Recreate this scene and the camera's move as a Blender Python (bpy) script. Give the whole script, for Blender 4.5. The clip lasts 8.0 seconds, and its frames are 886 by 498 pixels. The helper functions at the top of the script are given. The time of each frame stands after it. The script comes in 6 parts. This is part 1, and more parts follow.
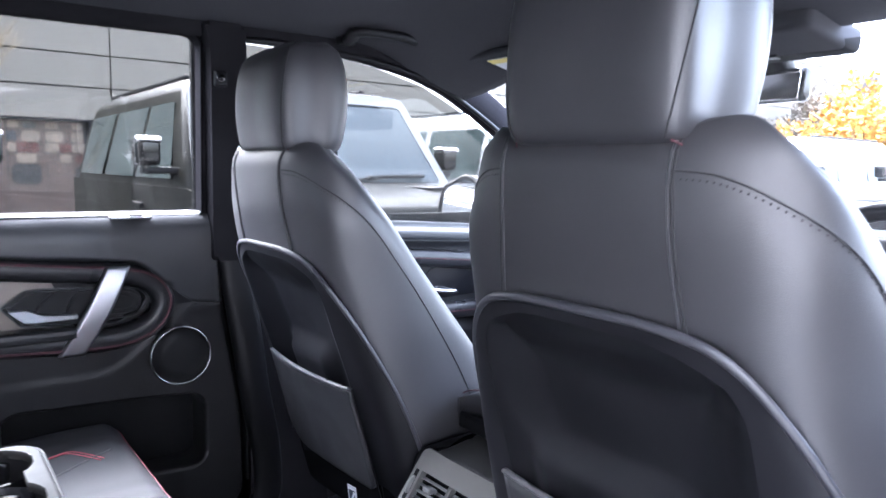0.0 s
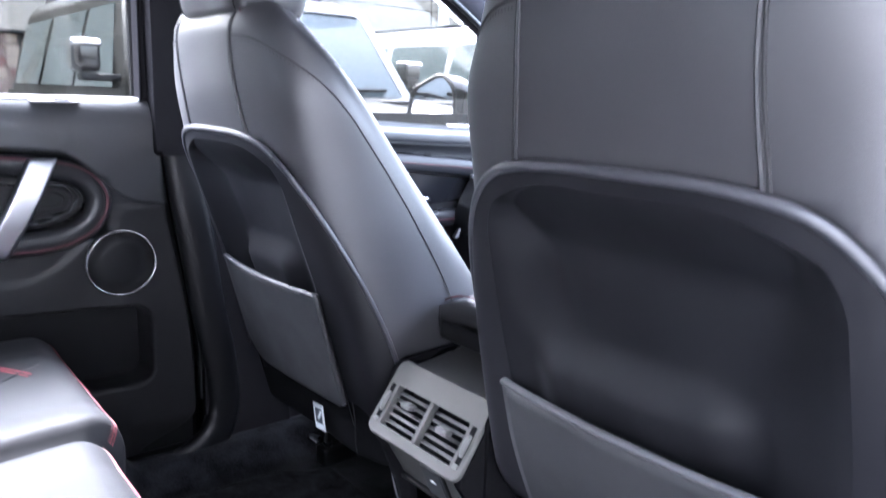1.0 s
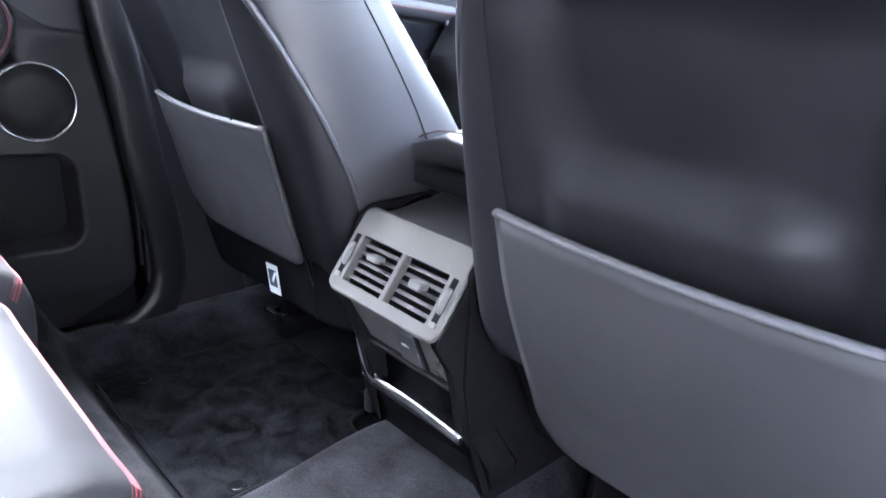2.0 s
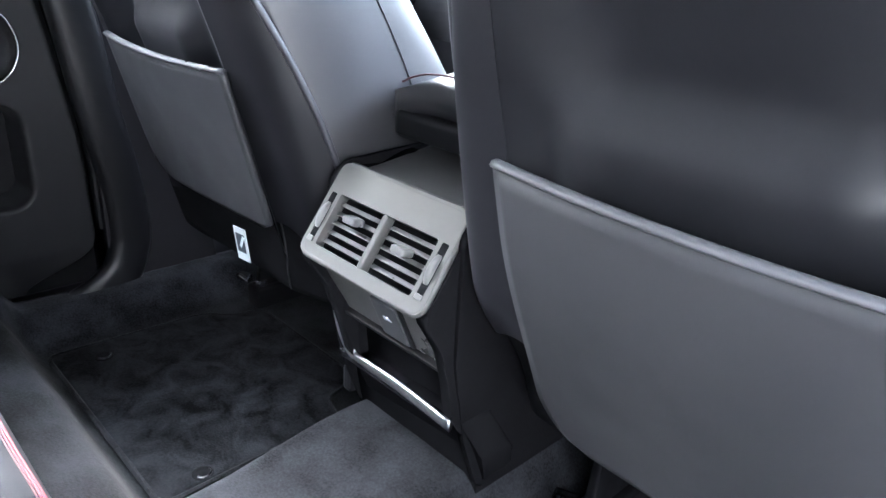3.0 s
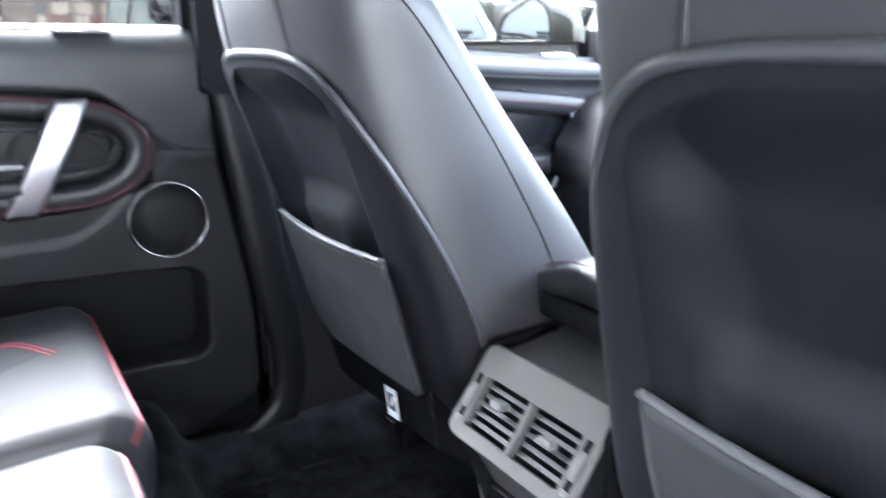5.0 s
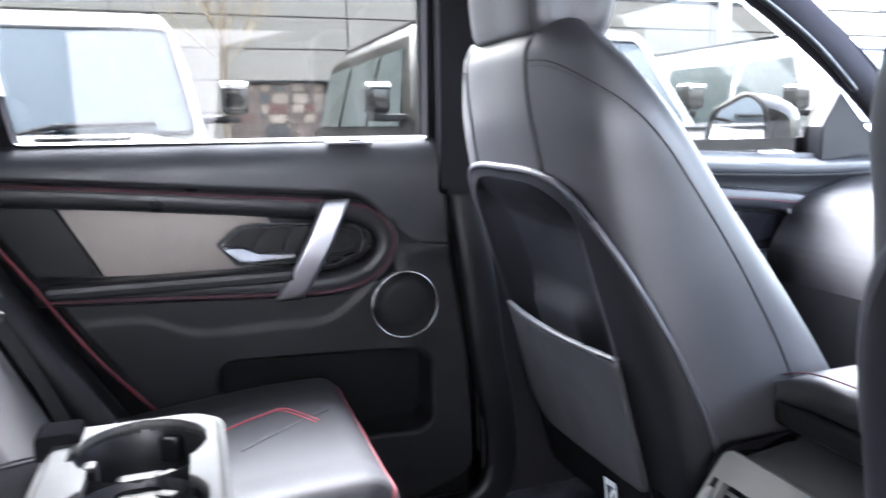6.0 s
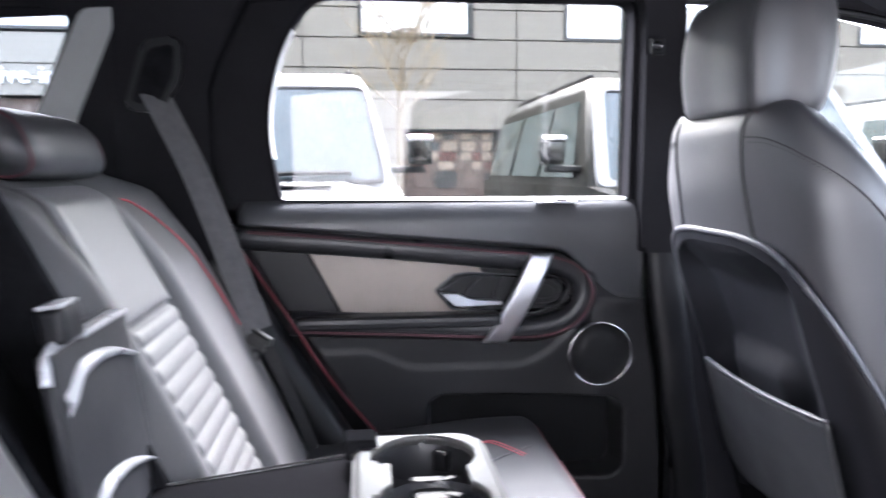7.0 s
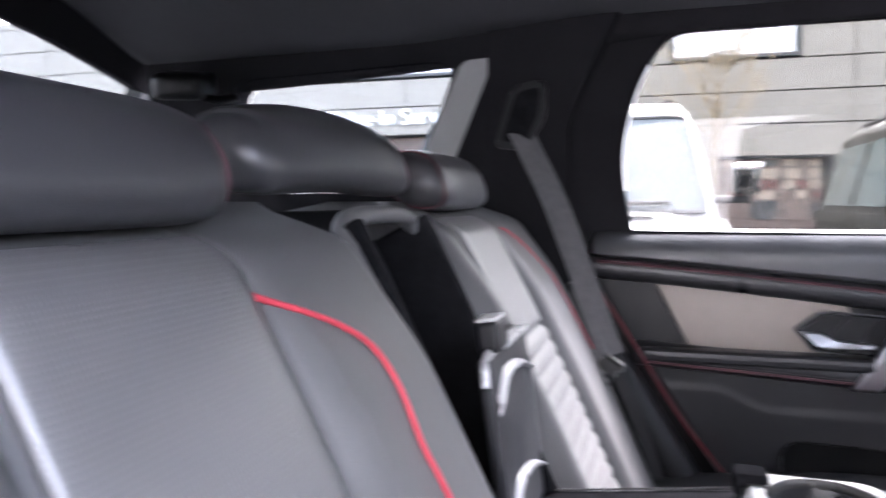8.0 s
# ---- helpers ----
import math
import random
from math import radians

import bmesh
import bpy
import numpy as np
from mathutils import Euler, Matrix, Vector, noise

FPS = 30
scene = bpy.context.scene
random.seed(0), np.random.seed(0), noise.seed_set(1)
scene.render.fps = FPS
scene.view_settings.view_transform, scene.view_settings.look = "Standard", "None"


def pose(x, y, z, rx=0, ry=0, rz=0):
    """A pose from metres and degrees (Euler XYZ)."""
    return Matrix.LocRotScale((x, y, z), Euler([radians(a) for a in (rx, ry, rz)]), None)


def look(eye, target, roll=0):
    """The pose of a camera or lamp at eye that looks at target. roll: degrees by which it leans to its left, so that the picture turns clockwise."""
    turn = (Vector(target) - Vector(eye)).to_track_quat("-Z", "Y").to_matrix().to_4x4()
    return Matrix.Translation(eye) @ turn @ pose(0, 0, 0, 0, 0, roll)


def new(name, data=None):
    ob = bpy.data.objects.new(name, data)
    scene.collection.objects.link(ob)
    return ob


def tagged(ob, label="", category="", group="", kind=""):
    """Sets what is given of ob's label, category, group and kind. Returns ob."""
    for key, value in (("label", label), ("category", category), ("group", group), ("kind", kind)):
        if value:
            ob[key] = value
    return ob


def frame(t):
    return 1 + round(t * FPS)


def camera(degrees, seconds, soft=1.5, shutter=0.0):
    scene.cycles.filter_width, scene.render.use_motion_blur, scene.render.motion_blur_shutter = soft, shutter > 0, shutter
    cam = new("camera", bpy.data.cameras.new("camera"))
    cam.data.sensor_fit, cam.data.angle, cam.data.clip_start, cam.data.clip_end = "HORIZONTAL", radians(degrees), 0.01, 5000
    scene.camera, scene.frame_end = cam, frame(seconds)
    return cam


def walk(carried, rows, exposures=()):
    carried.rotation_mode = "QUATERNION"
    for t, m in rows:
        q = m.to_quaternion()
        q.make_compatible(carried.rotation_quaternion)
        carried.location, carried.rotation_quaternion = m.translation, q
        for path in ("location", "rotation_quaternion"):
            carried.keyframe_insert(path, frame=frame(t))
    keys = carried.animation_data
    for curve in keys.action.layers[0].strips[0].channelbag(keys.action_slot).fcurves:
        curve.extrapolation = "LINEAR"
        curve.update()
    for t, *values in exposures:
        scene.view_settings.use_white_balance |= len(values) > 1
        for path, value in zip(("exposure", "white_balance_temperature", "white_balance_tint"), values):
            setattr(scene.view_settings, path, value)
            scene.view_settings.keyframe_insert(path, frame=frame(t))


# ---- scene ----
SKY, SUN, SUN_HIGH, SUN_TURN = 0.15, 0.30, radians(50), radians(268)
EXPOSURES = [(0, 6.1, 5550, 15), (1.5, 6.85, 5550, 14), (3.5, 7.06, 5750, 7), (4.5, 7.18, 5750, 7), (5, 6.95, 5750, 8), (6.5, 6.42, 5850, 13), (7.5, 6.58, 5980, 16), (8, 6.55, 6050, 18)]
cam = camera(63.2, 8.0, 1.5, 0.5)
PATH = [
    (0, (0.851, 0.342, 1.359), (-0.745, 1.526, 1.138), 1.0),
    (0.5, (0.77, 0.375, 1.333), (-0.778, 1.604, 1.027), 1.3),
    (1, (0.713, 0.404, 1.279), (-0.784, 1.665, 0.866), 2.0),
    (1.5, (0.661, 0.441, 1.222), (-0.764, 1.726, 0.657), 2.8),
    (2, (0.597, 0.494, 1.162), (-0.77, 1.78, 0.47), 3.3),
    (2.2, (0.567, 0.519, 1.14), (-0.792, 1.804, 0.431), 3.8),
    (3.5, (0.522, 0.564, 1.121), (-0.772, 1.856, 0.312), 3.4),
    (4, (0.53, 0.568, 1.131), (-0.79, 1.843, 0.335), 2.9),
    (4.5, (0.527, 0.573, 1.16), (-0.897, 1.783, 0.446), 1.6),
    (5, (0.522, 0.545, 1.229), (-1.091, 1.594, 0.682), 0.0),
    (5.2, (0.525, 0.52, 1.249), (-1.145, 1.498, 0.747), -0.2),
    (6.3, (0.566, 0.415, 1.283), (-1.344, 0.93, 0.985), -0.7),
    (6.5, (0.58, 0.394, 1.289), (-1.351, 0.835, 1.012), -0.4),
    (7, (0.647, 0.328, 1.308), (-1.329, 0.554, 1.094), -0.1),
    (7.5, (0.695, 0.261, 1.314), (-1.296, 0.161, 1.153), -0.0),
    (8, (0.7, 0.236, 1.311), (-1.209, -0.345, 1.181), -0.2),
]
walk(cam, [(t, look(eye, target, roll)) for t, eye, target, roll in PATH], EXPOSURES)

# ---- place ----
# Car interior seen from the open rear door on the driver's side. x to the car's right, y ahead, z up, ground at 0.
world = bpy.data.worlds.new("sky")
scene.world = world
world.use_nodes = True
_nt = world.node_tree
_sky = _nt.nodes.new("ShaderNodeTexSky")
_sky.sky_type, _sky.sun_disc = "NISHITA", False
_sky.sun_elevation, _sky.sun_rotation = SUN_HIGH, SUN_TURN
_sky.air_density, _sky.dust_density, _sky.ozone_density = 1.0, 5.0, 1.0
_grey = _nt.nodes.new("ShaderNodeHueSaturation")  # overcast: a paler sky
_grey.inputs["Saturation"].default_value = 0.45
_nt.links.new(_sky.outputs["Color"], _grey.inputs["Color"])
_nt.links.new(_grey.outputs["Color"], _nt.nodes["Background"].inputs["Color"])
_nt.nodes["Background"].inputs["Strength"].default_value = SKY
sun = new("sun", bpy.data.lights.new("sun", "SUN"))
sun.data.energy, sun.data.angle, sun.data.color = SUN, radians(42), (0.82, 0.90, 1.0)
sun.matrix_world = look((20 * math.sin(SUN_TURN) * math.cos(SUN_HIGH), 20 * math.cos(SUN_TURN) * math.cos(SUN_HIGH), 20 * math.sin(SUN_HIGH)), (0, 0, 0))


# ---- materials ----
def node_mat(name):
    m = bpy.data.materials.new(name)
    m.use_nodes = True
    nt = m.node_tree
    return m, nt, nt.nodes["Principled BSDF"]


def surface(name, col, rough=0.5, metal=0.0, vary=0.15, vscale=9.0, bump=0.0, bscale=400.0, spec=0.5, coat=0.0, grain="noise", rvary=0.1, sheen=0.0, fine=120.0, plane=(1, 0, 1), warp=0.0, speck=0.35, crisp=1.0):
    """A material with colour variation at two scales, roughness variation and fine relief."""
    m, nt, b = node_mat(name)
    N, L = nt.nodes.new, nt.links.new
    tc = N("ShaderNodeTexCoord")
    n1, n2 = N("ShaderNodeTexNoise"), N("ShaderNodeTexNoise")
    n1.inputs["Scale"].default_value, n1.inputs["Detail"].default_value = vscale, 5.0
    n1.inputs["Distortion"].default_value = warp
    n2.inputs["Scale"].default_value, n2.inputs["Detail"].default_value = fine, 3.0
    L(tc.outputs["Object"], n1.inputs["Vector"])
    L(tc.outputs["Object"], n2.inputs["Vector"])
    mx = N("ShaderNodeMath")
    mx.operation = "MULTIPLY_ADD"
    L(n2.outputs["Fac"], mx.inputs[0])
    mx.inputs[1].default_value = speck
    L(n1.outputs["Fac"], mx.inputs[2])
    rp = N("ShaderNodeMapRange")
    rp.inputs["From Min"].default_value, rp.inputs["From Max"].default_value = 0.5 - 0.275 / crisp + 0.5 * speck, 0.5 + 0.275 / crisp + 0.5 * speck
    rp.inputs["To Min"].default_value, rp.inputs["To Max"].default_value = max(0.12, 1 - vary), 1 + vary
    L(mx.outputs[0], rp.inputs["Value"])
    vm = N("ShaderNodeVectorMath")
    vm.operation = "SCALE"
    vm.inputs[0].default_value = col
    L(rp.outputs["Result"], vm.inputs["Scale"])
    L(vm.outputs["Vector"], b.inputs["Base Color"])
    rr = N("ShaderNodeMapRange")
    rr.inputs["From Min"].default_value, rr.inputs["From Max"].default_value = 0.3, 0.7
    rr.inputs["To Min"].default_value, rr.inputs["To Max"].default_value = max(0.02, rough - rvary), min(1, rough + rvary)
    L(n1.outputs["Fac"], rr.inputs["Value"])
    L(rr.outputs["Result"], b.inputs["Roughness"])
    b.inputs["Metallic"].default_value = metal
    b.inputs["Specular IOR Level"].default_value = spec
    b.inputs["Coat Weight"].default_value = coat
    b.inputs["Sheen Weight"].default_value = sheen
    if bump:
        bp = N("ShaderNodeBump")
        bp.inputs["Strength"].default_value, bp.inputs["Distance"].default_value = bump * (0.35 if bscale > 560 else 1.0), 0.001
        if grain == "cells":
            g = N("ShaderNodeTexVoronoi")
            g.inputs["Scale"].default_value = bscale
            L(tc.outputs["Object"], g.inputs["Vector"])
            L(g.outputs["Distance"], bp.inputs["Height"])
        elif grain == "dots":
            g = N("ShaderNodeTexVoronoi")
            g.inputs["Scale"].default_value, g.inputs["Randomness"].default_value = bscale, 0.0
            mp = N("ShaderNodeVectorMath")
            mp.operation = "MULTIPLY"
            mp.inputs[1].default_value = plane
            L(tc.outputs["Object"], mp.inputs[0])
            L(mp.outputs["Vector"], g.inputs["Vector"])
            st = N("ShaderNodeMapRange")
            st.inputs["From Min"].default_value, st.inputs["From Max"].default_value = 0.15, 0.35
            L(g.outputs["Distance"], st.inputs["Value"])
            L(st.outputs["Result"], bp.inputs["Height"])
        else:
            g = N("ShaderNodeTexNoise")
            g.inputs["Scale"].default_value, g.inputs["Detail"].default_value = bscale, 4.0
            L(tc.outputs["Object"], g.inputs["Vector"])
            L(g.outputs["Fac"], bp.inputs["Height"])
        L(bp.outputs["Normal"], b.inputs["Normal"])
    return m


def pane_mat(name, tint, f0=0.04):
    """Clear glass: see-through, with gloss that grows towards grazing views."""
    m = bpy.data.materials.new(name)
    m.use_nodes = True
    nt = m.node_tree
    nt.nodes.clear()
    N, L = nt.nodes.new, nt.links.new
    out, mix, tr, gl, lw = N("ShaderNodeOutputMaterial"), N("ShaderNodeMixShader"), N("ShaderNodeBsdfTransparent"), N("ShaderNodeBsdfGlossy"), N("ShaderNodeLayerWeight")
    pw, ma = N("ShaderNodeMath"), N("ShaderNodeMath")
    pw.operation, ma.operation = "POWER", "MULTIPLY_ADD"
    lw.inputs["Blend"].default_value = 0.5
    pw.inputs[1].default_value = 5.0
    ma.inputs[1].default_value, ma.inputs[2].default_value = 0.5, f0
    tr.inputs["Color"].default_value = (*tint, 1)
    gl.inputs["Roughness"].default_value = 0.02
    L(lw.outputs["Facing"], pw.inputs[0])
    L(pw.outputs[0], ma.inputs[0])
    L(ma.outputs[0], mix.inputs[0])
    L(tr.outputs[0], mix.inputs[1])
    L(gl.outputs[0], mix.inputs[2])
    L(mix.outputs[0], out.inputs["Surface"])
    return m


LEATHER = surface("ebony_leather", (0.029, 0.0285, 0.031), 0.42, vary=0.08, vscale=9, bump=0.30, bscale=900, grain="cells", spec=0.6, rvary=0.04, fine=500)
# Bench backs' leather is paler than the cushions': window light put into its colour.
LEATHER_REAR = surface("lit_leather_rear", (0.079, 0.078, 0.079), 0.54, vary=0.12, vscale=7, bump=0.25, bscale=800, grain="cells", spec=0.30, rvary=0.05, fine=500, coat=0.02)
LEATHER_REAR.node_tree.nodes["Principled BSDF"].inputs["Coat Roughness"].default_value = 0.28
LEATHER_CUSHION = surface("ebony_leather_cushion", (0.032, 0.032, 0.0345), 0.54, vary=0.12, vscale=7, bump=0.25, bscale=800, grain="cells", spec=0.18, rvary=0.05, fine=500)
# The backs' perforated leather carries the same light in a raised base colour.
PERFORATED = surface("lit_perforated_leather", (0.088, 0.086, 0.087), 0.44, vary=0.08, vscale=6, bump=0.22, bscale=330, grain="dots", spec=0.8, rvary=0.04, fine=500, coat=0.2)
PERFORATED.node_tree.nodes["Principled BSDF"].inputs["Coat Roughness"].default_value = 0.27
SHELL = surface("black_seat_shell", (0.0072, 0.0073, 0.0088), 0.43, vary=0.22, vscale=11, bump=0.15, bscale=1200, spec=0.34, rvary=0.08)
SHELL_RIM = surface("grey_shell_rim", (0.040, 0.040, 0.045), 0.34, vary=0.08, vscale=12, bump=0.1, bscale=1300, spec=0.5)
POCKET = surface("grey_pocket_plastic", (0.026, 0.0264, 0.0285), 0.42, vary=0.08, vscale=9, bump=0.12, bscale=1500, spec=0.5)
# Lighter than the pocket: the lip's highlight from above, put into its base.
POCKET_LIP = surface("lit_pocket_edge", (0.065, 0.065, 0.07), 0.34, vary=0.06, vscale=12, spec=0.5)
SATIN_PAD = surface("satin_pad_plastic", (0.05, 0.052, 0.056), 0.36, vary=0.1, vscale=10, bump=0.1, bscale=1200)
TRIM = surface("charcoal_trim_plastic", (0.006, 0.006, 0.007), 0.40, vary=0.15, vscale=8, bump=0.2, bscale=1100, spec=0.28, rvary=0.06)
TRIM_SOFT = surface("soft_touch_trim", (0.0125, 0.0125, 0.0142), 0.46, vary=0.12, vscale=8, bump=0.25, bscale=900, grain="cells", spec=0.3)
DOOR_LEATHER = surface("black_door_leather", (0.016, 0.016, 0.018), 0.33, vary=0.12, vscale=9, bump=0.25, bscale=900, grain="cells", spec=0.4)
BLACK = surface("black_plastic", (0.006, 0.006, 0.007), 0.42, vary=0.15, vscale=15, bump=0.1, bscale=900, spec=0.25)
PIANO = surface("piano_black", (0.006, 0.006, 0.007), 0.12, vary=0.1, coat=0.6, rvary=0.04)
CONSOLE = surface("console_plastic", (0.070, 0.069, 0.067), 0.36, vary=0.07, vscale=10, bump=0.25, bscale=1000, grain="cells", spec=0.5)
CARPET = surface("charcoal_carpet", (0.0118, 0.0123, 0.0142), 0.98, vary=1.1, vscale=14, bump=0.7, bscale=420, spec=0.02, sheen=0.05, fine=330, warp=0.3, speck=0.6, crisp=1.3)
MAT_PILE = surface("brushed_mat_pile", (0.0112, 0.0117, 0.0134), 0.98, vary=0.95, vscale=21, bump=0.6, bscale=420, spec=0.02, sheen=0.02, fine=260, warp=0.9, speck=0.35, crisp=1.4)
VENT_GREY = surface("vent_slat_grey", (0.11, 0.11, 0.11), 0.35, vary=0.08, vscale=40)
SHELL_BAND = surface("satin_shell_band", (0.0072, 0.0071, 0.0088), 0.46, vary=0.08, vscale=10, bump=0.12, bscale=1300, spec=0.24, rvary=0.05)
HEADLINER = surface("headliner_fabric", (0.046, 0.046, 0.050), 0.9, vary=0.1, vscale=12, bump=0.3, bscale=1400, spec=0.1)
PILLAR = surface("pillar_cloth", (0.016, 0.0155, 0.0172), 0.8, vary=0.12, vscale=10, bump=0.2, bscale=1200, spec=0.0)
SEAL = surface("window_seal_rubber", (0.008, 0.008, 0.009), 0.85, vary=0.15, vscale=20, spec=0.0)
# Ledge vinyl, its base raised to carry the window light falling on top.
LEDGE = surface("lit_vinyl_ledge", (0.034, 0.035, 0.038), 0.42, vary=0.1, vscale=8, bump=0.2, bscale=900, grain="cells", spec=0.6)
RED = surface("red_stitching", (0.42, 0.03, 0.05), 0.6, vary=0.15, vscale=300)
PINK = surface("dull_red_stitching", (0.085, 0.018, 0.026), 0.6, vary=0.15, vscale=300)
STITCH_DARK = surface("dark_stitching", (0.012, 0.012, 0.013), 0.7, vary=0.2, vscale=300)
ALU = surface("satin_aluminium", (0.62, 0.62, 0.65), 0.3, metal=1.0, vary=0.02, vscale=25, rvary=0.02)
CHROME = surface("bright_chrome", (0.78, 0.78, 0.80), 0.12, metal=1.0, vary=0.03, rvary=0.03)
SILVER = surface("silver_paint", (0.38, 0.38, 0.39), 0.32, metal=0.3, vary=0.05, vscale=20)
IVORY = surface("light_cup_trim", (0.048, 0.0468, 0.045), 0.55, vary=0.05, vscale=20)
INSERT = surface("oyster_insert", (0.24, 0.206, 0.182), 0.42, metal=0.2, vary=0.06, vscale=30, fine=600)
MESH = surface("speaker_mesh", (0.010, 0.010, 0.011), 0.5, vary=0.1, bump=0.8, bscale=420, grain="dots", spec=0.25, plane=(0, 1, 1))
WEBBING = surface("belt_webbing", (0.105, 0.104, 0.108), 0.75, vary=0.12, vscale=60, bump=0.4, bscale=900, spec=0.12)
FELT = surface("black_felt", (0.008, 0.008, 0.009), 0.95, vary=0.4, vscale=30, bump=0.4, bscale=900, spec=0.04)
WHITE_LABEL = surface("white_label", (0.75, 0.78, 0.80), 0.5, vary=0.05, vscale=80)
YELLOW = surface("yellow_label", (0.72, 0.62, 0.18), 0.5, vary=0.05, vscale=80)
INK = surface("dark_ink", (0.03, 0.04, 0.06), 0.5, vary=0.05)
REDTRIM = surface("red_door_seal", (0.11, 0.006, 0.013), 0.5, vary=0.2, vscale=30)
RED_DULL = surface("cushion_red_thread", (0.22, 0.03, 0.042), 0.6, vary=0.2, vscale=300)
PRIVACY = pane_mat("privacy_glass", (0.42, 0.43, 0.43))
GLASS = pane_mat("window_glass", (0.375, 0.37, 0.352))
MIRROR = surface("mirror_glass", (0.92, 0.93, 0.94), 0.02, metal=1.0, vary=0.01, rvary=0.0)
# Pale trim; on the door window's reveal its tone stands for window light.
GREY_REVEAL = surface("pale_lit_pillar_trim", (0.27, 0.275, 0.275), 0.5, vary=0.05, vscale=10)
# outside
ASPHALT = surface("asphalt", (0.11, 0.11, 0.11), 0.9, vary=0.25, vscale=1.5, bump=0.6, bscale=90, fine=40)
CLAD = surface("grey_cladding", (0.225, 0.205, 0.172), 0.6, vary=0.05, vscale=0.7, bump=0.05, bscale=60, fine=12)
JOINT = surface("cladding_joint", (0.07, 0.068, 0.065), 0.8, vary=0.1)
BLOCK_WALL = surface("grey_render", (0.17, 0.168, 0.165), 0.85, vary=0.12, vscale=0.8, bump=0.3, bscale=60, fine=14)
WHITE_PAINT = surface("white_car_paint", (0.29, 0.295, 0.30), 0.22, vary=0.03, vscale=2, coat=0.4, rvary=0.03)
DARK_PAINT = surface("dark_car_paint", (0.013, 0.013, 0.011), 0.32, vary=0.1, vscale=3, spec=0.08, rvary=0.04)
CAR_GLASS = surface("car_window_glass", (0.045, 0.06, 0.06), 0.05, vary=0.3, vscale=2, spec=0.3, rvary=0.02)
SCREEN = surface("windscreen_glass", (0.06, 0.08, 0.092), 0.08, vary=0.12, vscale=1.5, spec=0.9, coat=0.0, rvary=0.02)
SCREEN.node_tree.nodes["Principled BSDF"].inputs["IOR"].default_value = 1.5
RUBBER = surface("black_rubber", (0.015, 0.015, 0.015), 0.6, vary=0.2, vscale=20)
BARK = surface("pale_bark", (0.20, 0.165, 0.12), 0.85, vary=0.35, vscale=14, bump=0.5, bscale=60)
TWIG = surface("brown_twigs", (0.26, 0.21, 0.14), 0.85, vary=0.3, vscale=14)
LEAF = surface("autumn_leaves", (0.42, 0.22, 0.03), 0.7, vary=0.45, vscale=3, fine=9)
LEAF_PALE = surface("pale_far_leaves", (0.22, 0.20, 0.17), 0.8, vary=0.4, vscale=3, fine=9)
SIGN = surface("white_sign_letters", (0.88, 0.88, 0.88), 0.4, vary=0.03)
MURAL = [surface("mural_" + n, c, 0.6, vary=0.3, vscale=6, fine=20) for n, c in (("dark", (0.025, 0.023, 0.023)), ("brown", (0.11, 0.075, 0.06)), ("sand", (0.25, 0.20, 0.155)), ("grey", (0.05, 0.05, 0.053)), ("rust", (0.09, 0.032, 0.025)))]


# ---- mesh helpers ----
def thing(name, label, category, group="", kind="", at=(0, 0, 0)):
    ob = new(name)
    ob.location = at
    ob.empty_display_size = 0.05
    return tagged(ob, label, category, group, kind)


def part(name, bm, material, parent=None, label="", smooth="auto"):
    """Links a bmesh as one mesh object under a thing or a part."""
    bmesh.ops.recalc_face_normals(bm, faces=bm.faces)
    me = bpy.data.meshes.new(name)
    if smooth == "auto":
        big = max((f.calc_area() for f in bm.faces), default=0)
        for f in bm.faces:
            f.smooth = f.calc_area() < 0.12 * big
    else:
        for f in bm.faces:
            f.smooth = bool(smooth)
    bm.to_mesh(me)
    bm.free()
    me.materials.append(material)
    ob = new(name, me)
    if parent is not None:
        ob.parent = parent
        ob.matrix_parent_inverse = Matrix.Translation(-parent_place(parent))
    if label:
        ob["label"] = label
    return ob


def parent_place(p):
    """Where a parent's own origin stands; parts are built in place, so theirs is the world's."""
    return Vector(p.location) if p.parent is None else Vector((0, 0, 0))


def rbox(x0, x1, y0, y1, z0, z1, bevel=0.004, seg=2, bm=None, turn=None):
    own = bm or bmesh.new()
    d = bmesh.ops.create_cube(own, size=1)
    vs = d["verts"]
    c, s = Vector(((x0 + x1) / 2, (y0 + y1) / 2, (z0 + z1) / 2)), (abs(x1 - x0), abs(y1 - y0), abs(z1 - z0))
    bmesh.ops.scale(own, vec=s, verts=vs)
    if bevel:
        es = list({e for v in vs for e in v.link_edges})
        r = bmesh.ops.bevel(own, geom=es, offset=min(bevel, 0.45 * min(s)), segments=seg, affect="EDGES", profile=0.6)
        vs = list({v for f in r["faces"] for v in f.verts} | {v for v in vs if v.is_valid})
    if turn is not None:
        bmesh.ops.rotate(own, cent=(0, 0, 0), matrix=turn.to_3x3(), verts=vs)
    bmesh.ops.translate(own, vec=c, verts=vs)
    return own


def box_at(m, sx, sy, sz, bevel=0.003, seg=2, bm=None):
    """A rounded box of that size, at the pose m."""
    own = bmesh.new()
    rbox(-sx / 2, sx / 2, -sy / 2, sy / 2, -sz / 2, sz / 2, bevel, seg, own)
    own.transform(m)
    if bm is None:
        return own
    me = bpy.data.meshes.new("tmp")
    own.to_mesh(me)
    bm.from_mesh(me)
    bpy.data.meshes.remove(me)
    own.free()
    return bm


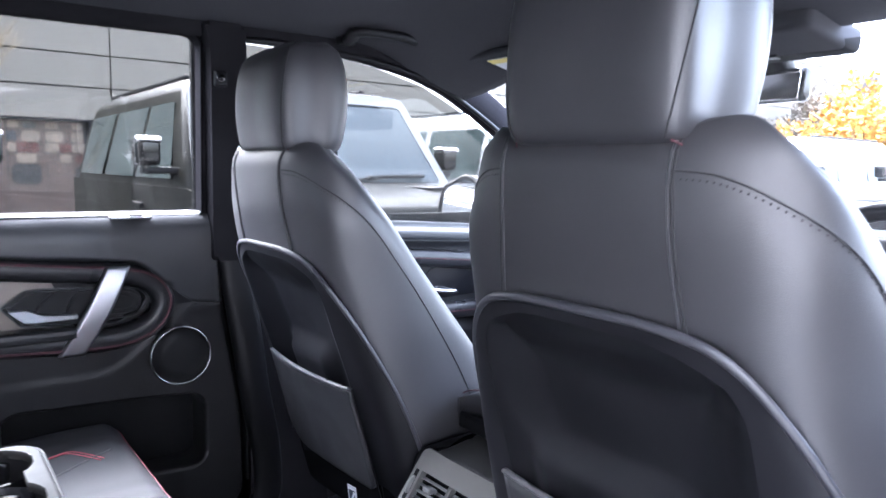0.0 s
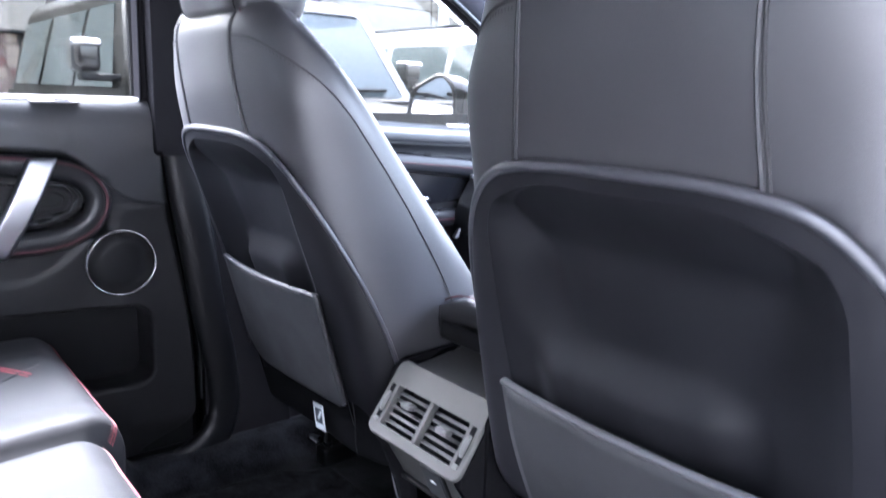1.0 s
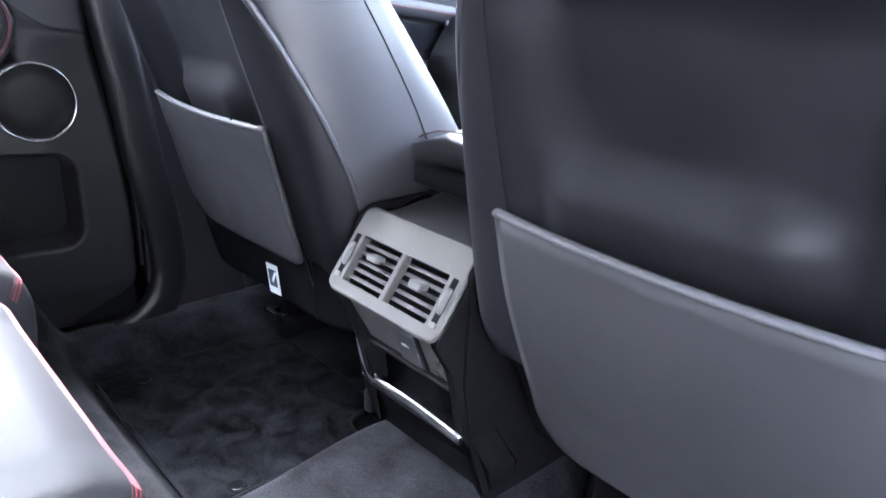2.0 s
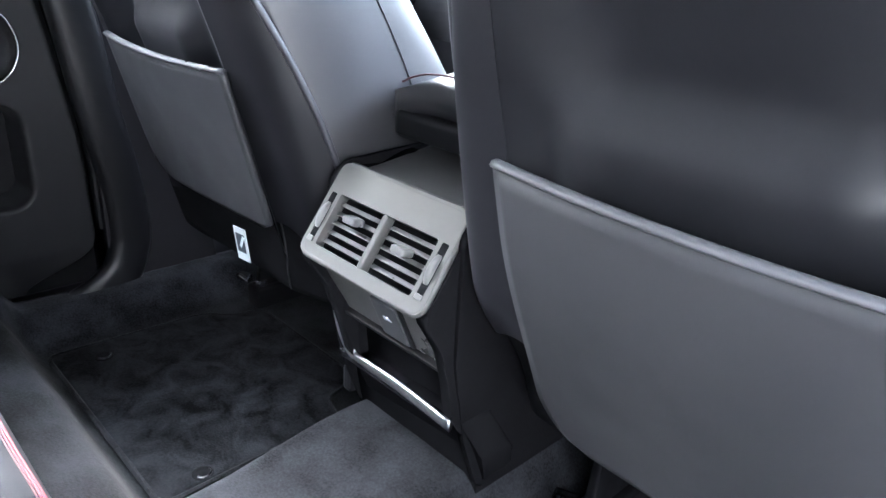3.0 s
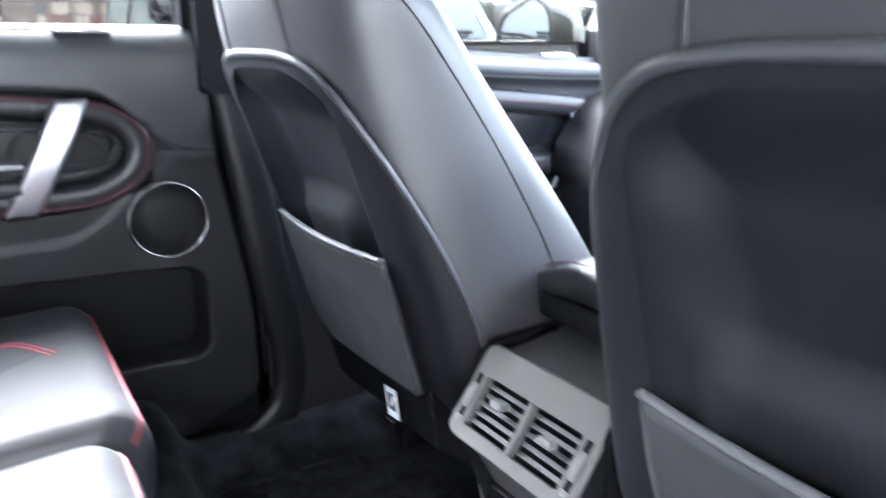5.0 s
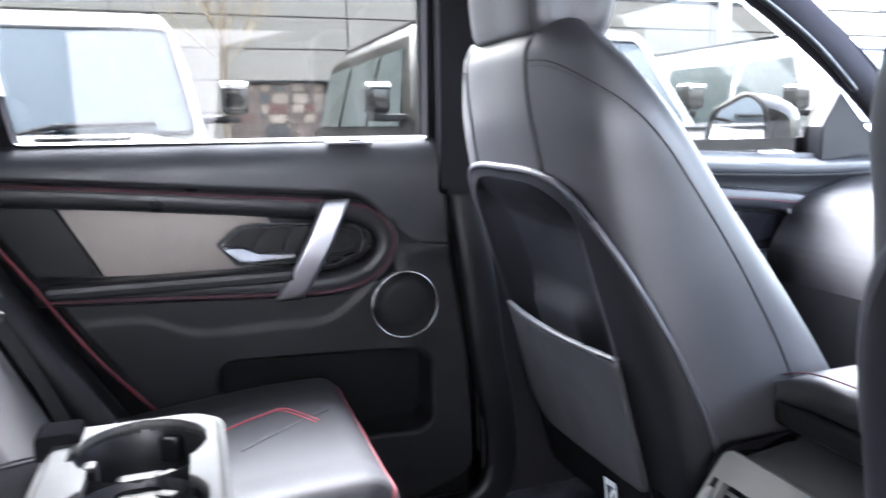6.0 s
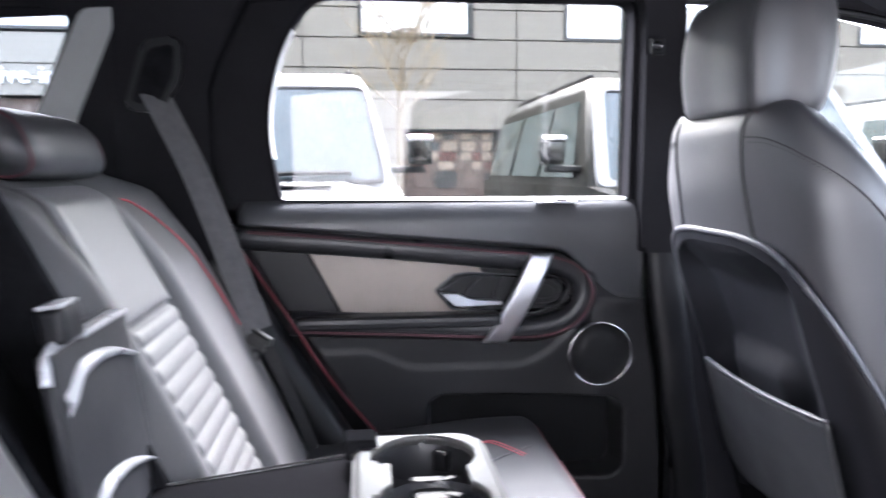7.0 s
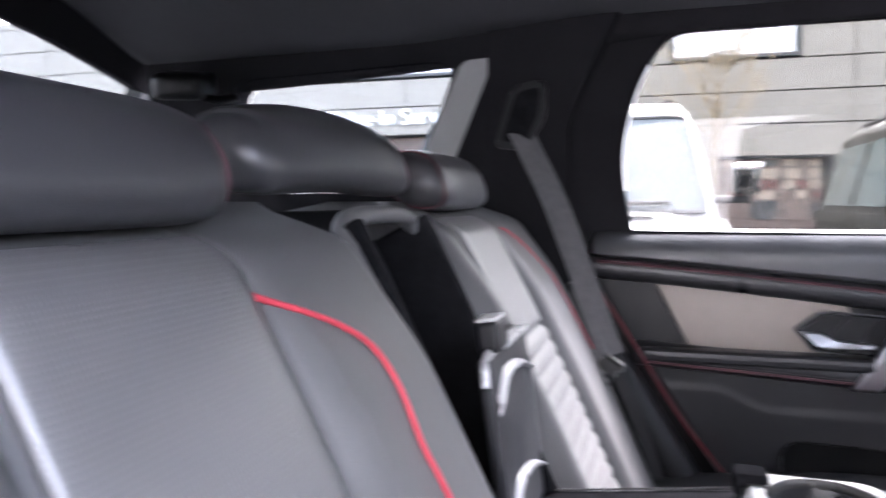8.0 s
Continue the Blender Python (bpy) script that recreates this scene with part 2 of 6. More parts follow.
def prism(poly, axis, a, b, bevel=0.0, seg=2):
    """A flat outline of (u, v) pushed from a to b along an axis: 'x' takes (y, z), 'y' takes (x, z), 'z' takes (x, y)."""
    bm = bmesh.new()
    put = {"x": lambda u, v, w: (w, u, v), "y": lambda u, v, w: (u, w, v), "z": lambda u, v, w: (u, v, w)}[axis]
    lo = [bm.verts.new(put(u, v, a)) for u, v in poly]
    hi = [bm.verts.new(put(u, v, b)) for u, v in poly]
    bm.faces.new(lo)
    top = bm.faces.new(hi)
    n = len(poly)
    for i in range(n):
        bm.faces.new((lo[i], lo[(i + 1) % n], hi[(i + 1) % n], hi[i]))
    if bevel:
        bmesh.ops.bevel(bm, geom=list(top.edges), offset=bevel, segments=seg, affect="EDGES", profile=0.6)
    return bm


def frame_prism(outer, inner, axis, a, b):
    """A plate with a hole: outer and inner outlines with the same number of corners."""
    bm = bmesh.new()
    put = {"x": lambda u, v, w: (w, u, v), "y": lambda u, v, w: (u, w, v), "z": lambda u, v, w: (u, v, w)}[axis]
    rings = [[bm.verts.new(put(u, v, w)) for u, v in pl] for pl in (outer, inner) for w in (a, b)]
    oa, ob_, ia, ib = rings
    n = len(outer)
    for i in range(n):
        j = (i + 1) % n
        bm.faces.new((oa[i], oa[j], ia[j], ia[i]))
        bm.faces.new((ob_[i], ob_[j], ib[j], ib[i]))
        bm.faces.new((oa[i], oa[j], ob_[j], ob_[i]))
        bm.faces.new((ia[i], ia[j], ib[j], ib[i]))
    return bm


def rounded(poly, r, n=5):
    """An outline with its corners rounded."""
    out = []
    m = len(poly)
    for i in range(m):
        p0, p1, p2 = (Vector(poly[(i + k) % m]) for k in (-1, 0, 1))
        d0, d1 = p0 - p1, p2 - p1
        rr = r[i] if isinstance(r, (list, tuple)) else r
        rr = min(rr, 0.48 * d0.length, 0.48 * d1.length)
        a, b = p1 + d0.normalized() * rr, p1 + d1.normalized() * rr
        for k in range(n + 1):
            t = k / n
            out.append(tuple((1 - t) ** 2 * a + 2 * t * (1 - t) * p1 + t * t * b))
    return out


def spline(pts, n=8, closed=False):
    """A smooth line through points."""
    P = [Vector(p) for p in pts]
    m = len(P)
    out = []
    for i in range(m if closed else m - 1):
        if closed:
            a, b, c, d = (P[(i + k) % m] for k in (-1, 0, 1, 2))
        else:
            a, b, c, d = P[max(i - 1, 0)], P[i], P[i + 1], P[min(i + 2, m - 1)]
        for k in range(n):
            t = k / n
            out.append(0.5 * (2 * b + (c - a) * t + (2 * a - 5 * b + 4 * c - d) * t * t + (3 * b - a - 3 * c + d) * t ** 3))
    if not closed:
        out.append(P[-1])
    return out


def sweep(path, section, up=None, closed=False, bm=None, caps=True):
    """Pushes a closed section of (side, up) along a path."""
    own = bm or bmesh.new()
    n = len(path)
    rings = []
    last = None
    for i, p in enumerate(path):
        if closed:
            t = (path[(i + 1) % n] - path[i - 1]).normalized()
        else:
            t = (path[min(i + 1, n - 1)] - path[max(i - 1, 0)]).normalized()
        if up is not None:
            nrm = (Vector(up) - t * Vector(up).dot(t)).normalized()
        elif last is None:
            nrm = t.orthogonal().normalized()
        else:
            nrm = (last - t * last.dot(t)).normalized()
        last = nrm
        side = t.cross(nrm)
        rings.append([own.verts.new(p + side * a + nrm * b) for a, b in section])
    k = len(section)
    for i in range(n if closed else n - 1):
        r0, r1 = rings[i], rings[(i + 1) % n]
        for j in range(k):
            own.faces.new((r0[j], r0[(j + 1) % k], r1[(j + 1) % k], r1[j]))
    if not closed and caps:
        own.faces.new(rings[0])
        own.faces.new(rings[-1])
    return own


def oval(a, b, n=10, power=1.0):
    out = []
    for i in range(n):
        c, s = math.cos(2 * math.pi * i / n), math.sin(2 * math.pi * i / n)
        out.append((a * math.copysign(abs(c) ** power, c), b * math.copysign(abs(s) ** power, s)))
    return out


def tube(path, r, n=6, closed=False, bm=None):
    return sweep([Vector(p) for p in path], oval(r, r, n), None, closed, bm)


def ring_x(cx, cy, cz, r0, r1, depth, n=40):
    """A round bezel in the y-z plane, turned from a small section."""
    bm = bmesh.new()
    sec = [(r0, 0), (r0 + 0.002, depth), (r1 - 0.003, depth), (r1, depth * 0.5), (r1, 0)]
    rings = [[bm.verts.new((cx + d, cy + r * math.cos(a), cz + r * math.sin(a))) for r, d in sec] for a in (2 * math.pi * i / n for i in range(n))]
    for i in range(n):
        for j in range(len(sec)):
            bm.faces.new((rings[i][j], rings[i][(j + 1) % len(sec)], rings[(i + 1) % n][(j + 1) % len(sec)], rings[(i + 1) % n][j]))
    return bm


def lathe(profile, c, n=24, axis="z"):
    """Turns (radius, height) round an axis through c."""
    bm = bmesh.new()
    rings = []
    for r, h in profile:
        ring = []
        for i in range(n):
            a = 2 * math.pi * i / n
            u, v = r * math.cos(a), r * math.sin(a)
            q = {"z": (u, v, h), "x": (h, u, v), "y": (u, h, v)}[axis]
            ring.append(bm.verts.new((c[0] + q[0], c[1] + q[1], c[2] + q[2])))
        rings.append(ring)
    for a, b in zip(rings, rings[1:]):
        for i in range(n):
            bm.faces.new((a[i], a[(i + 1) % n], b[(i + 1) % n], b[i]))
    bm.faces.new(rings[0])
    bm.faces.new(rings[-1])
    return bm


def sheet(fn, nu, nv, wrap=False, thick=None):
    """A surface fn(i / nu, j / nv); with thick, a second skin behind it, moved by that vector, closes it."""
    bm = bmesh.new()
    cols = nu if wrap else nu + 1
    g = [[bm.verts.new(fn(i / nu, j / nv)) for i in range(cols)] for j in range(nv + 1)]
    for j in range(nv):
        for i in range(nu):
            k = (i + 1) % cols
            bm.faces.new((g[j][i], g[j][k], g[j + 1][k], g[j + 1][i]))
    if thick is not None:
        t = Vector(thick)
        h = [[bm.verts.new(v.co + t) for v in row] for row in g]
        for j in range(nv):
            for i in range(nu):
                k = (i + 1) % cols
                bm.faces.new((h[j][i], h[j][k], h[j + 1][k], h[j + 1][i]))
        for i in range(nu):
            bm.faces.new((g[0][i], g[0][i + 1], h[0][i + 1], h[0][i]))
            bm.faces.new((g[nv][i], g[nv][i + 1], h[nv][i + 1], h[nv][i]))
        for j in range(nv):
            bm.faces.new((g[j][0], g[j + 1][0], h[j + 1][0], h[j][0]))
            bm.faces.new((g[j][nu], g[j + 1][nu], h[j + 1][nu], h[j][nu]))
    return bm


def smooth01(a, b, x):
    t = max(0.0, min(1.0, (x - a) / (b - a)))
    return t * t * (3 - 2 * t)


def lerp_rows(table, z):
    """Smooth values at z from rows (z, a, b, ...) in rising z."""
    i = 0
    while i < len(table) - 2 and z > table[i + 1][0]:
        i += 1
    r0, r1, r2, r3 = table[max(i - 1, 0)], table[i], table[i + 1], table[min(i + 2, len(table) - 1)]
    t = max(0.0, min(1.0, (z - r1[0]) / (r2[0] - r1[0])))
    out = []
    for k in range(1, len(r1)):
        m1 = (r2[k] - r0[k]) / (r2[0] - r0[0]) * (r2[0] - r1[0])
        m2 = (r3[k] - r1[k]) / (r3[0] - r1[0]) * (r2[0] - r1[0])
        out.append((2 * t ** 3 - 3 * t * t + 1) * r1[k] + (t ** 3 - 2 * t * t + t) * m1 + (3 * t * t - 2 * t ** 3) * r2[k] + (t ** 3 - t * t) * m2)
    return out


# ---- the car's shell: floor, roof, pillars ----


def structure(name, bm, material, label, category, smooth="auto"):
    return tagged(part(name, bm, material, None, "", smooth), label, category, "", "structure")


# carpeted floor with the step under the rear bench and the low tunnel
def floor_z(x, y):
    z = 0.470
    z += 0.11 * smooth01(0.800, 0.735, y) + 0.07 * smooth01(0.74, 0.56, y)
    hump = smooth01(0.152, 0.086, abs(x)) * (0.083 + 0.022 * smooth01(0.80, 1.02, y))
    z = max(z, 0.470 + hump) + 0.006 * smooth01(0.03, 0.0, abs(z - 0.470 - hump))
    z += 0.05 * smooth01(0.60, 0.68, abs(x))
    return z + 0.0015 * noise.noise((x * 25, y * 25, 0.3)) + 0.004 * noise.noise((x * 9, y * 9, 1.7)) * smooth01(0.80, 0.72, y)


structure("floor", sheet(lambda u, v: (-0.72 + 1.44 * u, -1.3 + 3.3 * v, floor_z(-0.72 + 1.44 * u, -1.3 + 3.3 * v)), 144, 200, thick=(0, 0, -0.06)), CARPET, "dark charcoal carpet over the car's rear footwell", "carpet", True)


# headliner, falling towards the sides, with the front and rear headers
def roof_z(x, y):
    return 1.735 - 0.075 * smooth01(0.30, 0.74, abs(x)) - 0.115 * smooth01(1.20, 1.60, y) - 0.008 * smooth01(0.3, -0.9, y) - 0.03 * smooth01(0.2, -0.3, y) * smooth01(0.5, 0.74, abs(x))


structure("ceiling", sheet(lambda u, v: (-0.73 + 1.46 * u, -0.90 + 2.47 * v, roof_z(-0.73 + 1.46 * u, -0.90 + 2.47 * v)), 56, 80, thick=(0, 0, 0.02)), HEADLINER, "dark grey fabric headliner", "headliner", True)

# roof rails over the doors on both sides
for sgn, nm in ((-1, "trim_roof_near"), (1, "trim_roof_far")):
    path = spline([(sgn * 0.735, y, z) for y, z in ((-0.86, 1.600), (-0.6, 1.606), (-0.1, 1.635), (0.25, 1.668), (0.6, 1.675), (1.1, 1.672), (1.33, 1.648), (1.48, 1.612), (1.60, 1.558), (1.74, 1.475), (1.9, 1.365), (2.1, 1.2))], 5)
    structure(nm, sweep(path, oval(0.045, 0.024, 14, 0.8), (sgn, 0, 0)), PILLAR, "charcoal roof rail and screen pillar trim", "pillar trim", True)
structure("trim_seal", sweep(spline([(-0.712, y, z) for y, z in ((0.93, 1.632), (1.1, 1.634), (1.33, 1.612), (1.48, 1.574), (1.60, 1.518), (1.74, 1.435), (1.86, 1.34))], 5), oval(0.007, 0.007, 8)), BLACK, "black rubber door seal along the roof rail", "door seal", True)

# nearside middle pillar: upper part, waist and the foot that sweeps into the sill
up = prism(rounded([(0.868, 1.15), (0.868, 1.60), (0.855, 1.66), (0.945, 1.66), (0.952, 1.15)], 0.012), "x", -0.79, -0.690, 0.014, 3)
structure("pillar_upper", up, PILLAR, "charcoal trim of the car's middle pillar", "pillar trim")
foot = sweep(spline([(-0.722, 0.918, 1.19), (-0.721, 0.932, 1.08), (-0.720, 0.951, 0.956), (-0.720, 0.966, 0.84), (-0.720, 0.988, 0.72), (-0.720, 0.996, 0.63), (-0.718, 0.990, 0.580), (-0.712, 0.962, 0.530), (-0.706, 0.889, 0.492), (-0.700, 0.804, 0.484), (-0.696, 0.66, 0.484), (-0.695, 0.45, 0.484)], 8), oval(0.036, 0.020, 16, 0.75), (1, 0, 0))
structure("pillar_foot", foot, TRIM, "dark plastic foot of the middle pillar sweeping into the sill", "pillar trim", True)
structure("sill", rbox(-0.80, -0.685, 0.2, 2.0, 0.42, 0.502, 0.012, 3), TRIM, "dark plastic door sill", "sill")
lower = prism(rounded([(0.955, 0.47), (0.955, 1.205), (1.08, 1.205), (1.16, 0.47)], 0.02), "x", -0.80, -0.715, 0.01, 2)
structure("pillar_lower", lower, PILLAR, "dark lower trim of the middle pillar", "pillar trim")

# offside: open rear doorway, so only sill, pillars and the closed front door
structure("sill_far", rbox(0.69, 0.80, -0.1, 2.0, 0.36, 0.47, 0.012, 3), TRIM, "dark plastic door sill under the open doorway", "sill")
structure("pillar_far", prism(rounded([(0.93, 0.46), (0.93, 1.66), (1.01, 1.66), (1.06, 0.46)], 0.012), "x", 0.715, 0.80, 0.012, 3), TRIM, "charcoal trim of the far middle pillar", "pillar trim")
structure("door_far", prism(rounded([(1.05, 0.42), (1.03, 1.19), (1.95, 1.17), (2.0, 0.42)], 0.05), "x", 0.72, 0.82, 0.015, 3), TRIM, "dark trim of the driver's closed door", "door")

# rear quarter behind the nearside door: inner panel with the side window cut out


def quarter(sgn, nm):
    # the wall as strips round the window opening
    wy0, wy1, wz0, wz1 = -0.70, -0.145, 1.33, 1.594
    bm = bmesh.new()
    hole = rounded([(wy0, wz0), (wy0 + 0.03, wz1 - 0.016), (wy1 - 0.01, wz1), (wy1 - 0.12, wz0)], [0.05, 0.05, 0.06, 0.03], 6)
    cy, cz = -0.42, 1.44
    big = []
    for y, z in hole:
        d = Vector((y - cy, z - cz))
        k = 0.16 / max(1e-3, d.length)
        # push each rim point out to a rectangle round the window
        s = min(((0.06 if d.x > 0 else -0.895) - cy) / d.x if abs(d.x) > 1e-4 else 99, ((1.68 if d.y > 0 else 1.10) - cz) / d.y if abs(d.y) > 1e-4 else 99)
        big.append((cy + d.x * s, cz + d.y * s))
    return structure(nm, frame_prism(big, hole, "x", sgn * 0.70, sgn * 0.77), PILLAR, "charcoal trim of the rear quarter with its side window", "quarter trim", False), hole


for sgn, nm in ((-1, "quarter_near"), (1, "quarter_far")):
    ob, hole = quarter(sgn, nm)
    structure(nm + "_low", rbox(sgn * 0.70, sgn * 0.77, -1.0, 0.04, 0.45, 1.105, 0.006), TRIM, "charcoal load bay side trim", "quarter trim")
    pane = structure("window_quarter_" + nm.split("_")[1], prism(hole, "x", sgn * 0.772, sgn * 0.776), PRIVACY, "tinted rear quarter side window", "window", False)
# pale reveal of the quarter window's front edge
structure("reveal_quarter", prism(rounded([(-0.262, 1.335), (-0.148, 1.590), (-0.082, 1.594), (-0.190, 1.335)], 0.012), "x", -0.755, -0.697, 0.006, 3), GREY_REVEAL, "pale grey reveal beside the rear quarter window", "pillar trim")
# door-side pillar behind the rear door window
structure("pillar_rear", prism([(0.165, 1.68), (-0.10, 1.68), (-0.10, 1.08), (0.085, 1.08), (0.045, 1.20), (0.028, 1.37), (0.075, 1.50)], "x", -0.76, -0.694, 0.012, 3), PILLAR, "charcoal rear pillar trim behind the door", "pillar trim")
structure("wheel_arch", sweep(spline([(-0.69, 0.06, 1.15), (-0.69, 0.14, 1.02), (-0.685, 0.24, 0.86), (-0.68, 0.33, 0.72), (-0.675, 0.42, 0.60)], 6), oval(0.034, 0.05, 12, 0.8), (1, 0, 0)), TRIM, "dark trim over the rear wheel arch", "arch trim", True)
structure("trim_seal_rear", sweep(spline([(-0.704, 0.074, 1.215), (-0.701, 0.088, 1.197), (-0.699, 0.140, 1.116), (-0.699, 0.192, 1.037), (-0.701, 0.235, 0.965), (-0.705, 0.284, 0.891), (-0.708, 0.345, 0.815), (-0.71, 0.40, 0.75)], 6), oval(0.0030, 0.0030, 8), (1, 0, 0)), REDTRIM, "thin dark red seal along the rear door's edge", "door seal", True)

# tailgate with its window, the shelf behind the bench
tg = structure("tailgate", frame_prism(rounded([(-0.775, -0.62), (-0.775, 0.60), (0.775, 0.60), (0.775, -0.62)], 0.02, 6), rounded([(-0.70, 0.02), (-0.735, 0.508), (0.735, 0.508), (0.70, 0.02)], [0.05, 0.10, 0.10, 0.05], 6), "y", -0.05, 0.0), TRIM, "charcoal tailgate trim with its window", "tailgate", False)
tg.data.transform(pose(0, -1.02, 1.205, -14, 0, 0))
tw = structure("window_tailgate", prism(rounded([(-0.71, 0.0), (-0.742, 0.52), (0.742, 0.52), (0.71, 0.0)], [0.05, 0.10, 0.10, 0.05], 6), "y", -0.045, -0.040), PRIVACY, "tinted tailgate window", "window", False)
tw.data.transform(pose(0, -1.02, 1.205, -14, 0, 0))
arc = [(-0.74, 0.372), (-0.66, 0.390), (-0.60, 0.405), (-0.45, 0.438), (-0.32, 0.458), (-0.16, 0.468)]
hd = structure("trim_tailgate_header", prism(arc + [(0.0, 0.472)] + [(-x, z) for x, z in reversed(arc)] + [(0.74, 0.53), (-0.74, 0.53)], "y", -0.036, 0.004, 0.003), PILLAR, "dark curved header over the tailgate window", "tailgate trim", False)
hd.data.transform(pose(0, -1.02, 1.205, -14, 0, 0))

# windscreen, dashboard
ws = bmesh.new()
wv = [ws.verts.new(p) for p in ((-0.66, 1.60, 1.585), (0.66, 1.60, 1.585), (0.72, 2.25, 1.12), (-0.72, 2.25, 1.12))]
ws.faces.new(wv)
wo = structure("window_screen", ws, GLASS, "clear front windscreen", "window", False)
wo.visible_shadow = False
structure("pillar_screen_far", sweep(spline([(0.72, 1.5, 1.60), (0.72, 1.75, 1.47), (0.735, 2.1, 1.21)], 6), oval(0.05, 0.03, 12), (1, 0, 0)), PILLAR, "charcoal screen pillar trim", "pillar trim", True)
dash = prism(rounded([(1.66, 0.70), (1.64, 0.98), (1.72, 1.10), (1.90, 1.15), (2.3, 1.13), (2.3, 0.55), (1.9, 0.5)], 0.05), "x", -0.72, 0.72)
structure("dashboard", dash, TRIM_SOFT, "soft charcoal dashboard across the car", "dashboard")
structure("firewall", rbox(-0.78, 0.78, 2.28, 2.34, 0.4, 1.13, 0.0), TRIM, "dark bulkhead under the windscreen", "bulkhead")
# inner side wall behind the door gaps
structure("wall_side_near", rbox(-0.815, -0.80, -1.0, 2.2, 0.35, 1.235, 0), BLACK, "black inner side wall behind the door trims", "car body")
structure("wall_pillar_near", rbox(-0.81, -0.795, 0.86, 0.955, 1.2, 1.70, 0), BLACK, "black inner wall of the middle pillar", "car body")
structure("wall_pillar_rear", prism([(0.15, 1.70), (-0.16, 1.70), (-0.16, 1.20), (0.15, 1.20), (0.10, 1.40)], "x", -0.81, -0.80), BLACK, "black inner wall of the rear pillar", "car body")
# outer skin of the car below the windows
structure("body_side_near", rbox(-0.93, -0.87, -1.25, 3.1, 0.35, 1.20, 0.03, 3), WHITE_PAINT, "white painted side of the car's own body", "car body")
structure("bonnet", sheet(lambda u, v: (-0.86 + 1.72 * u, 2.25 + 0.95 * v, 1.12 - 0.10 * v * v - 0.05 * (2 * u - 1) ** 4), 16, 10, thick=(0, 0, -0.04)), WHITE_PAINT, "white bonnet of the car beyond the windscreen", "bonnet", True)
structure("roof_skin", sheet(lambda u, v: (-0.80 + 1.6 * u, -0.94 + 2.54 * v, 1.79 - 0.06 * (2 * u - 1) ** 4 - 0.12 * smooth01(0.75, 1.0, v) - 0.05 * smooth01(0.2, 0, v)), 48, 58, thick=(0, 0, 0.01)), WHITE_PAINT, "white outer roof of the car", "car roof", True)


